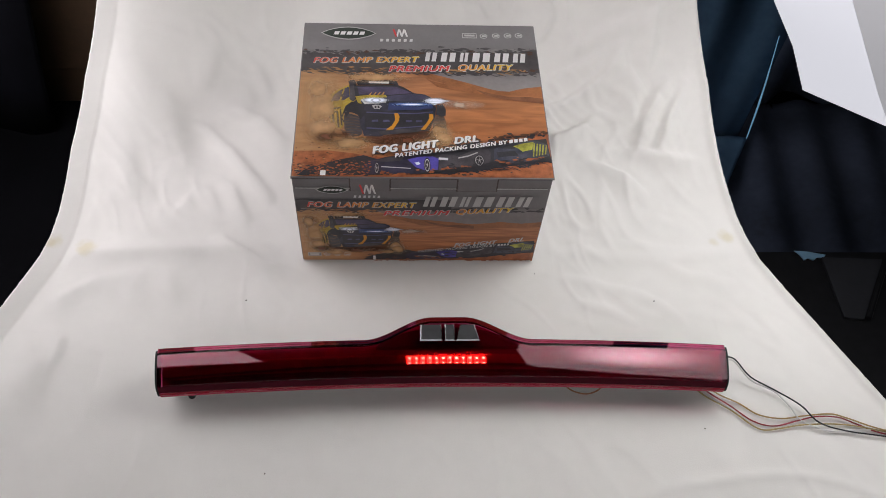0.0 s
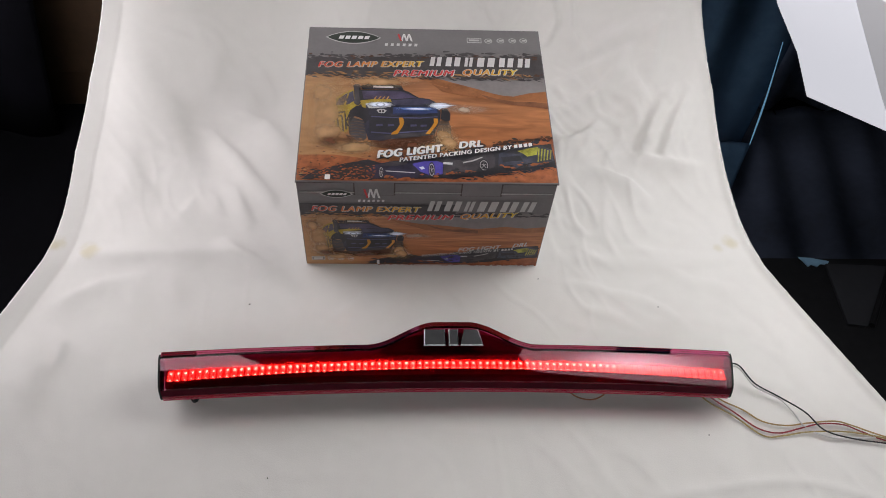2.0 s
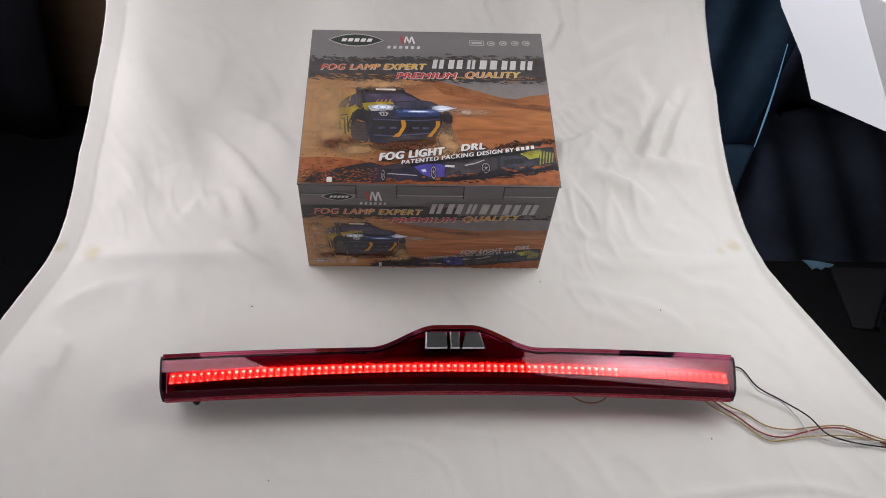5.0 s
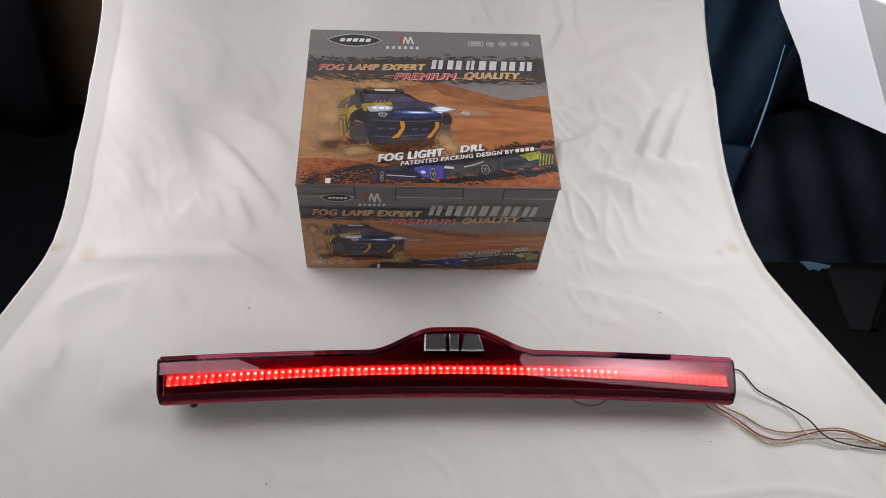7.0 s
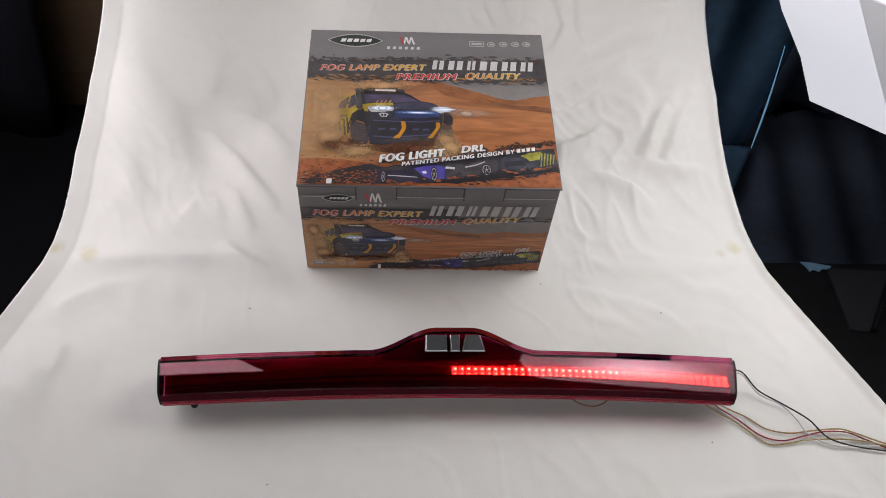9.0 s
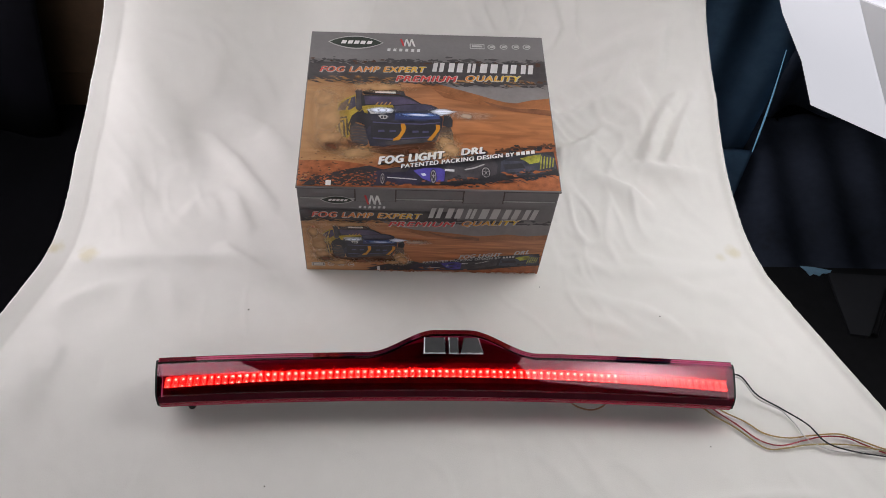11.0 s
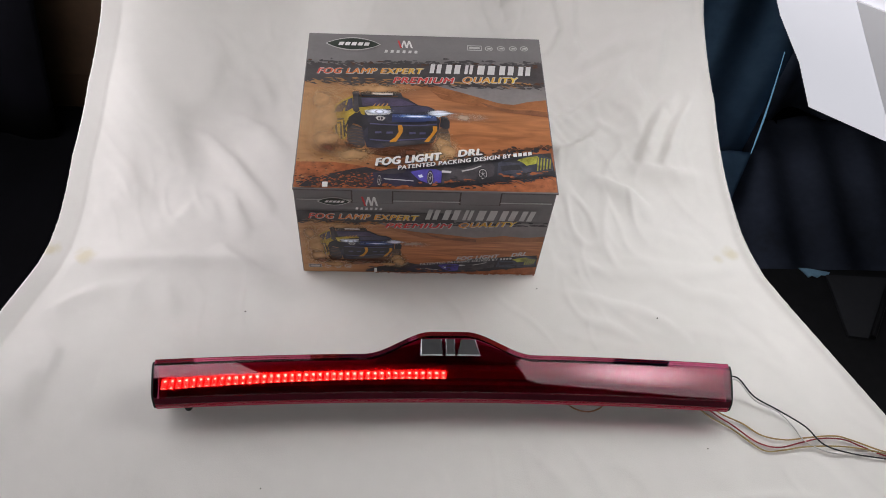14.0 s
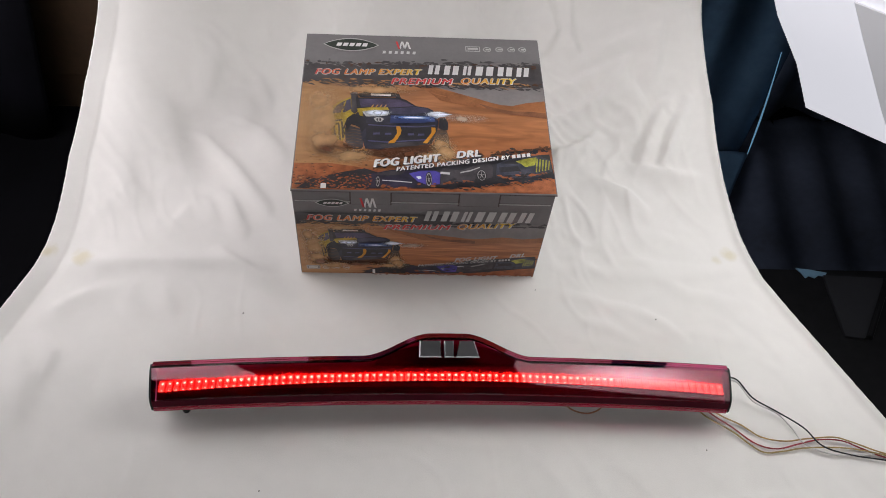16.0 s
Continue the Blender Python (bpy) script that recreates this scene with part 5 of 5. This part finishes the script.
            v.co = (lo + (hi - lo) * (x + 0.15) / 0.30, y + 0.0125 * z, z)
    return bx


# ---------------------------------------------------------------- lights of the studio
def softbox_glow(name, rim, body, body_r, heart, heart_r, tint):
    """A diffuser that is brightest before its bulb, which sits behind the mesh's origin."""
    m = bpy.data.materials.new(name)
    m.use_nodes = True
    nt = m.node_tree
    b = nt.nodes["Principled BSDF"]
    b.inputs["Base Color"].default_value = (0.6, 0.6, 0.62, 1)
    b.inputs["Emission Color"].default_value = (*tint, 1)
    co = nt.nodes.new("ShaderNodeTexCoord")
    ln = nt.nodes.new("ShaderNodeVectorMath")
    ln.operation = "LENGTH"
    nt.links.new(co.outputs["Object"], ln.inputs[0])
    total = None
    for r, gain in ((body_r, body), (heart_r, heart)):
        mr = nt.nodes.new("ShaderNodeMapRange")
        mr.interpolation_type = "SMOOTHSTEP"
        mr.inputs["From Min"].default_value = 0.0
        mr.inputs["From Max"].default_value = r
        mr.inputs["To Min"].default_value = gain
        mr.inputs["To Max"].default_value = rim if total is None else 0.0
        nt.links.new(ln.outputs["Value"], mr.inputs["Value"])
        if total is None:
            total = mr.outputs[0]
        else:
            ad = nt.nodes.new("ShaderNodeMath")
            nt.links.new(total, ad.inputs[0])
            nt.links.new(mr.outputs[0], ad.inputs[1])
            total = ad.outputs[0]
    nt.links.new(total, b.inputs["Emission Strength"])
    return m


M_SOFT = softbox_glow("softbox_diffuser", 1.05, 2.55, 0.72, 9.0, 0.17, (0.985, 0.975, 0.975))
# lower panel and flap are fabric; their lit look is given as emission
M_SKIRT = glow("softbox_lower_glow", (0.92, 0.92, 1.0), 0.66)
M_FLAP = glow("softbox_flap_glow", (0.93, 0.92, 0.97), 0.33)
M_SOFT_L = softbox_glow("softbox_diffuser_side", 3.05, 3.3, 0.5, 0.5, 0.2, (1.0, 0.955, 0.985))
M_ADDED_FILL = glow("added_fill_diffuser", (1.0, 0.95, 0.96), 1.4)

SB_C = Vector((0.70, 0.45, -0.10))
SB_U = Vector((-0.575, -0.22, 0.788)).normalized()
SB_W = Vector((0.74, -0.67, 0.05)).normalized()


def plane_pose(origin, u, w):
    """Local x along w, y along u."""
    x = Vector(w).normalized()
    z = x.cross(Vector(u)).normalized()
    y = z.cross(x)
    m = Matrix((x, y, z)).transposed().to_4x4()
    m.translation = origin
    return m


def flat_panel(name, ring, heart, thick, material, parent, m, lift=0.0, label=""):
    """A panel with the outline ring (w, u), its origin at heart, in the plane m; thick goes away from the face."""
    bm = bmesh.new()
    a = [bm.verts.new((w - heart[0], u - heart[1], lift)) for w, u in ring]
    b = [bm.verts.new((w - heart[0], u - heart[1], lift + thick)) for w, u in ring]
    bm.faces.new(a)
    bm.faces.new(b[::-1])
    for i in range(len(ring)):
        j = (i + 1) % len(ring)
        bm.faces.new((a[i], b[i], b[j], a[j]))
    bmesh.ops.recalc_face_normals(bm, faces=bm.faces)
    ob = part(name, bm, material, parent, label)
    ob.matrix_basis = m @ Matrix.Translation((heart[0], heart[1], 0))
    return ob


def light_stand(name_group, top, foot, parent):
    part("pole", tube_bm([foot, top], 0.012, 10), M_HOUSING, parent, "black steel pole")
    for k in range(3):
        a = 2.1 * k + 0.5
        part("leg", tube_bm([(foot[0] + 0.35 * math.cos(a), foot[1] + 0.35 * math.sin(a), foot[2] + 0.01), (foot[0], foot[1], foot[2] + 0.30)], 0.009, 8), M_HOUSING, parent, "black steel tripod leg")


def build_softboxes():
    s = thing("softbox", "white fabric studio softbox leaning over the table", "softbox")
    m = plane_pose(SB_C, SB_U, SB_W)
    away = 1 if (m.to_3x3() @ Vector((0, 0, 1))).z > 0 else -1
    ring = [(0, 0), (-0.03, 0.16), (-0.07, 0.29), (-0.155, 0.74), (-0.18, 0.88), (-0.113, 0.96), (-0.049, 1.044), (0.0, 1.062), (0.165, 0.992), (0.265, 0.925), (0.35, 0.85), (0.70, 0.55), (0.70, 0.02)]
    low = ring[:3] + [(-0.098, 0.44), (0.70, 0.44), (0.70, 0.02)]
    high = [(-0.0985, 0.442)] + ring[3:-1] + [(0.70, 0.442)]
    flat_panel("lower_panel", low, (0.1, 0.2), 0.003 * away, M_SKIRT, s, m, label="bluish white lower fabric panel, lit look set as glow")
    flat_panel("diffuser", high, (0.052, 0.79), 0.003 * away, M_SOFT, s, m, label="glowing white diffuser")
    flat_panel("flap", [(0.05, 0.352), (0.116, 0.14), (0.16, 0.012), (0.5, 0.025), (0.5, 0.42), (0.03, 0.42)], (0.1, 0.2), 0.002 * away, M_FLAP, s, m, -0.006 * away, "greyish white fabric flap, lit look set as glow")
    flat_panel("back_cover", ring, (0.1, 0.5), 0.20 * away, M_BLACK, s, m, 0.006 * away, "black fabric back")
    top = m @ Vector((0.3, 0.5, 0.2 * away))
    light_stand("softbox", tuple(top), (1.75, 0.60, -0.75), s)
    l = thing("softbox", "white studio softbox set back on the far side", "softbox")
    m = plane_pose(Vector((-0.385, 0.275, 1.0)), (0, 0.5, 0.12), (-0.17, -0.12, -0.25))
    away = 1 if (m.to_3x3() @ Vector((0, 0, 1))).z > 0 else -1
    ring = [(0, 0), (0.02, 0.85), (0.1, 1.0), (1.2, 1.0), (1.35, 0.9), (1.35, 0.0)]
    flat_panel("diffuser", ring, (0.4, 0.25), 0.003 * away, M_SOFT_L, l, m, label="glowing white diffuser")
    flat_panel("back_cover", ring, (0.4, 0.25), 0.2 * away, M_BLACK, l, m, 0.006 * away, "black fabric back")
    top = m @ Vector((0.4, 0.3, 0.2 * away))
    light_stand("softbox", tuple(top), (-1.95, 0.30, -0.75), l)
    # fill light added out of view to brighten the carton's front and the cloth
    p = thing("softbox", "broad fill softbox added unseen behind the camera", "softbox")
    part("diffuser", box_bm(-2.0, 1.2, -2.20, -2.19, 0.85, 2.10), M_ADDED_FILL, p, "glowing white diffuser")
    part("back_cover", box_bm(-2.02, 1.22, -2.36, -2.202, 0.83, 2.12, 0.01), M_BLACK, p, "black fabric back")
    for x in (-1.6, 0.8):
        part("leg", tube_bm([(x, -2.28, -0.75), (x, -2.28, 0.84)], 0.015, 10), M_HOUSING, p, "black steel pole")


def curtain(x0, x1, y, z0, z1, waves, deep, lean, material, label, name="curtain"):
    bm = bmesh.new()
    prev = None
    n = 120
    for i in range(n + 1):
        t = i / n
        x = x0 + (x1 - x0) * t
        yy = y + deep * math.sin(t * waves * 2 * math.pi) + deep * noise.noise(Vector((x * 9, y, 0)))
        cur = [bm.verts.new((x + lean * (1 - k / 6), yy + 0.006 * math.sin(k + 9 * t), z0 + (z1 - z0) * k / 6)) for k in range(7)]
        if prev:
            for k in range(6):
                bm.faces.new((prev[k], cur[k], cur[k + 1], prev[k + 1]))
        prev = cur
    ob = part(name, bm, material, smooth=True)
    ob.modifiers.new("thickness", "SOLIDIFY").thickness = 0.004
    return tagged(ob, label, "curtain")


def build_far_side():
    navy = curtain(0.46, 0.905, 0.95, -0.75, 1.6, 3, 0.010, 0.035, M_NAVY, "dark navy curtain hanging in shallow folds")
    # its hem trails forward over the floor
    bm = bmesh.new()
    rows = []
    for j in range(13):
        y = 0.74 + 0.20 * j / 12
        right = 0.882 + (y - 0.799) * 0.58
        rows.append([bm.verts.new((0.46 + (right - 0.46) * i / 40, y, -0.711 + 0.006 * math.sin(i * 0.55 + 1.2 * math.sin(y * 9)) + 0.004 * noise.noise(Vector((i * 0.2, y * 8, 3))))) for i in range(41)])
    for p, q in zip(rows, rows[1:]):
        for i in range(40):
            bm.faces.new((p[i], p[i + 1], q[i + 1], q[i]))
    hem = part("hem", bm, M_NAVY, navy, smooth=True)
    hem.modifiers.new("thickness", "SOLIDIFY").thickness = 0.004
    curtain(0.70, 2.6, 1.15, -0.75, 1.6, 9, 0.030, 0.0, M_CURTAIN, "black curtain hanging in soft folds")
    curtain(-2.4, -0.80, 0.97, -0.75, 0.2, 6, 0.012, -0.235, M_BLACK, "black curtain hanging beside a brown door")
    d = thing("door", "dark brown wooden door in deep shade", "door")
    part("leaf", box_bm(-1.35, -0.50, 1.10, 1.14, -0.75, 1.35, 0.004), M_BROWN, d)
    for z0, z1 in ((-0.62, 0.15), (0.27, 1.22)):
        part("panel", box_bm(-1.24, -0.61, 1.088, 1.10, z0, z1, 0.006), M_BROWN, d)
    # a thin slit of daylight between the two curtains
    bm = bmesh.new()
    a, b = [], []
    for k in range(15):
        t = k / 14
        x, z = 0.904 + 0.053 * t + 0.004 * math.sin(3.1 * t), -0.35 - 0.36 * t
        wd = 0.0022 * math.sin(math.pi * t ** 1.7) * (0.75 + 0.35 * noise.noise(Vector((t * 9, 0, 0)))) + 0.0005
        a.append(bm.verts.new((x - wd, 0.930, z)))
        b.append(bm.verts.new((x + wd, 0.930, z)))
    for k in range(14):
        bm.faces.new((a[k], a[k + 1], b[k + 1], b[k]))
    ob = part("daylight_slit", bm, M_SLIT)
    ob.modifiers.new("thickness", "SOLIDIFY").thickness = 0.003
    tagged(ob, "thin slit of blue daylight between dark curtains", "light slit", kind="structure")
    # the black curtain's hem lies in folds over the floor
    bm = bmesh.new()
    rows = []
    for j in range(25):
        y = 0.32 + 0.80 * j / 24
        row = []
        for i in range(121):
            x = 0.50 + 2.0 * i / 120
            z = -0.738 + 0.010 * math.sin(x * 40 + 1.5 * math.sin(y * 4)) + 0.012 * noise.noise(Vector((x * 7, y * 2, 1)))
            row.append(bm.verts.new((x, y, z)))
        rows.append(row)
    for p, q in zip(rows, rows[1:]):
        for i in range(120):
            bm.faces.new((p[i], p[i + 1], q[i + 1], q[i]))
    ob = part("floor_drape", bm, M_DRAPE, smooth=True)
    ob.modifiers.new("thickness", "SOLIDIFY").thickness = 0.004
    tagged(ob, "blue-black cloth spread in folds over the floor", "cloth", kind="structure")
    c = thing("equipment_case", "low black equipment case on the floor", "case")
    part("body", box_bm(0.60, 1.30, -0.25, 0.300, -0.75, -0.410, 0.01), M_BLACK, c)
    part("lid", box_bm(0.595, 1.305, -0.255, 0.303, -0.408, -0.400, 0.003), M_HOUSING, c)
    bm = bmesh.new()
    ring = [(0.768, 0.303), (0.792, 0.301), (0.829, 0.293), (0.822, 0.285), (0.810, 0.287), (0.800, 0.280), (0.790, 0.285), (0.781, 0.280), (0.776, 0.292)]
    a = [bm.verts.new((x, y, -0.396)) for x, y in ring]
    b = [bm.verts.new((x, y, -0.3985)) for x, y in ring]
    bm.faces.new(a)
    bm.faces.new(b[::-1])
    for i in range(9):
        bm.faces.new((a[i], b[i], b[(i + 1) % 9], a[(i + 1) % 9]))
    bmesh.ops.recalc_face_normals(bm, faces=bm.faces)
    tagged(part("paper_scrap", bm, M_TEAL), "torn pale blue paper scrap on the black case", "paper")
    f = thing("folded_reflector", "dark grey folded fabric reflector lying on the case", "reflector")
    bm = bmesh.new()
    ring = [(0.818, 0.285), (0.940, 0.280), (0.905, 0.200), (0.850, 0.140), (0.815, 0.145)]
    a = [bm.verts.new((x, y, -0.393)) for x, y in ring]
    b = [bm.verts.new((x, y, -0.3995)) for x, y in ring]
    bm.faces.new(a)
    bm.faces.new(b[::-1])
    for i in range(5):
        bm.faces.new((a[i], b[i], b[(i + 1) % 5], a[(i + 1) % 5]))
    bmesh.ops.recalc_face_normals(bm, faces=bm.faces)
    part("fabric", bm, M_GREYF, f)
    part("strut", tube_bm([(0.945, 0.275, -0.390), (0.858, 0.140, -0.390)], 0.006, 8), M_HOUSING, f, "black strut")


M_NAVY = mat("navy_cloth", (0.075, 0.150, 0.25), 0.85, vary=0.35, scale=4)
M_TEAL = mat("pale_blue_satin", (0.20, 0.36, 0.50), 0.4, vary=0.15, scale=20)
M_SLIT = glow("blue_daylight", (0.30, 0.66, 1.0), 0.28)
M_DRAPE = mat("blue_black_cloth", (0.048, 0.062, 0.098), 0.85, vary=0.35, scale=5)
M_GREYF = mat("grey_fabric", (0.015, 0.016, 0.020), 0.8, vary=0.2, scale=12)


# ---------------------------------------------------------------- small things on the cloth
def build_small():
    runs = [
        ("black", (0.012, 0.012, 0.014), [(0.352, -0.158, 0.030), (0.371, -0.157, 0.022), (0.390, -0.174, 0.010), (0.416, -0.189, 0.006), (0.442, -0.208, 0.005), (0.458, -0.229, 0.004), (0.488, -0.239, 0.003), (0.532, -0.246, 0.003), (0.62, -0.262, 0.003)]),
        ("white", (0.65, 0.64, 0.62), [(0.352, -0.161, 0.028), (0.371, -0.159, 0.020), (0.390, -0.177, 0.008), (0.416, -0.190, 0.004), (0.429, -0.207, 0.003), (0.439, -0.226, 0.0022), (0.467, -0.238, 0.0022), (0.500, -0.238, 0.0022), (0.535, -0.238, 0.0022), (0.62, -0.25, 0.0022)]),
        ("red", (0.28, 0.02, 0.03), [(0.318, -0.176, 0.010), (0.340, -0.192, 0.003), (0.360, -0.207, 0.0022), (0.382, -0.226, 0.0022), (0.405, -0.232, 0.0022), (0.433, -0.226, 0.0022), (0.457, -0.221, 0.0022), (0.483, -0.222, 0.0022), (0.503, -0.231, 0.0022), (0.533, -0.243, 0.0022), (0.62, -0.262, 0.0022)]),
        ("yellow", (0.36, 0.27, 0.10), [(0.312, -0.178, 0.010), (0.333, -0.195, 0.003), (0.359, -0.212, 0.0022), (0.386, -0.235, 0.0022), (0.410, -0.235, 0.0022), (0.436, -0.231, 0.0022), (0.474, -0.230, 0.0022), (0.502, -0.233, 0.0022), (0.534, -0.241, 0.0040), (0.62, -0.258, 0.0022)]),
        ("ochre", (0.36, 0.23, 0.08), [(0.325, -0.176, 0.010), (0.347, -0.192, 0.004), (0.371, -0.204, 0.0022), (0.390, -0.218, 0.0022), (0.416, -0.223, 0.0022), (0.443, -0.220, 0.0022), (0.473, -0.219, 0.0050), (0.491, -0.224, 0.0050), (0.534, -0.240, 0.0050), (0.62, -0.255, 0.0022)]),
    ]
    for name, col, ctrl in runs:
        m = mat(name + "_insulation", col, 0.35, vary=0.1, scale=60)
        ob = part("electric_wire", tube_bm(spline(ctrl, 8), 0.00092, 8), m, smooth=True)
        tagged(ob, "thin " + name + " insulated wire trailing from the light bar", "wire", "wires of the light bar")
    # a slack loop under the bar
    ob = part("electric_wire", tube_bm(spline([(0.165, -0.180, 0.012), (0.175, -0.190, 0.010), (0.192, -0.1945, 0.009), (0.207, -0.190, 0.010), (0.215, -0.180, 0.012)], 8), 0.0009, 8), mat("tan_insulation", (0.42, 0.20, 0.10), 0.4), smooth=True)
    tagged(ob, "thin tan wire looping out under the light bar", "wire", "wires of the light bar")
    crumb = mat("dark_crumb", (0.05, 0.04, 0.035), 0.8)
    for x, y, r in ((-0.215, -0.063, 0.0012), (0.150, -0.022, 0.0009), (0.325, -0.2335, 0.0009), (-0.1655, -0.281, 0.0009), (0.298, -0.0654, 0.0010)):
        bm = bmesh.new()
        bmesh.ops.create_icosphere(bm, subdivisions=1, radius=r)
        for v in bm.verts:
            v.co *= 0.7 + 0.5 * random.random()
            v.co.z *= 0.6
        ob = part("crumb", bm, crumb)
        ob.location = (x, y, r * 0.4 + float(fold_rise(np.array([x]), y)[0]))
        tagged(ob, "tiny dark crumb on the white cloth", "crumb", "crumbs on the cloth")


build_room()
build_table()
build_cloth()
build_bar()
build_box()
build_softboxes()
build_far_side()
build_small()


# ---------------------------------------------------------------- what moves
def lit_spans(i):
    """Times, from and to, at which the i-th diode shows its lit side."""
    x = led_x(i)
    left, right = x < 0.0315, x >= 0.0315
    a = abs(x - 0.0315)
    spans = []
    # running light from the middle to both ends
    if a < 0.047:
        spans.append((-1.0, 0.0))
    elif a < 0.108:
        spans.append((0.1, 0.1))
    elif a < 0.165:
        spans.append((0.2, 0.3))
    elif a < 0.225:
        spans.append((0.3, 0.4))
    elif a < 0.286:
        spans.append((0.5, 0.6))
    else:
        spans.append((0.7, 0.8))
    spans.append((1.3, 7.4))
    # turn signal of one half, then of the other
    spans[-1] = (1.3, 7.4)
    if right:
        lag = 0.0 if a < 0.165 else 0.1
        spans[-1] = (1.3, 7.9) if lag == 0.0 else (1.3, 7.4)
        if lag:
            spans.append((7.6, 7.9))
        spans.append((8.6 + lag, 9.1))
        spans.append((9.7 + lag, 10.2))
    spans.append((10.8, 12.4))
    if left:
        lag = 0.0 if a < 0.047 else (0.1 if a < 0.29 else 0.2)
        if lag == 0.0:
            spans[-1] = (10.8, 13.0)
        else:
            spans.append((12.5 + lag, 13.0))
        lag = 0.0 if a < 0.047 else (0.1 if a < 0.235 else 0.2)
        spans.append((13.5 + lag, 14.1))
        spans.append((14.6 + lag, 15.2))
    spans.append((16.0, 17.0))
    return spans


def motions():
    step = 1 / FPS
    for i, (led, at, tilt) in enumerate(LEDS):
        spans = lit_spans(i)
        turn = [(0.0, 0.0 if spans[0][0] < 0 else 180.0)]
        for a, b in spans:
            if a > 0:
                turn += [(a - 3 * step, 180.0), (a - 2 * step, 120.0), (a - step, 60.0), (a, 0.0)]
            if b < 16:
                turn += [(b, 0.0), (b + step, 60.0), (b + 2 * step, 120.0), (b + 3 * step, 180.0)]
        rows, seen = [], set()
        for t, r in sorted(turn, key=lambda q: (q[0], q[1])):
            f = round(t * FPS)
            if t > 16.0001 or f in seen:
                continue
            seen.add(f)
            rows.append((t, Matrix.Translation(at) @ pose(0, 0, 0, tilt + r, 0, 0)))
        if 480 not in seen:
            rows.append((16.0, rows[-1][1]))
        walk(led, rows)


motions()
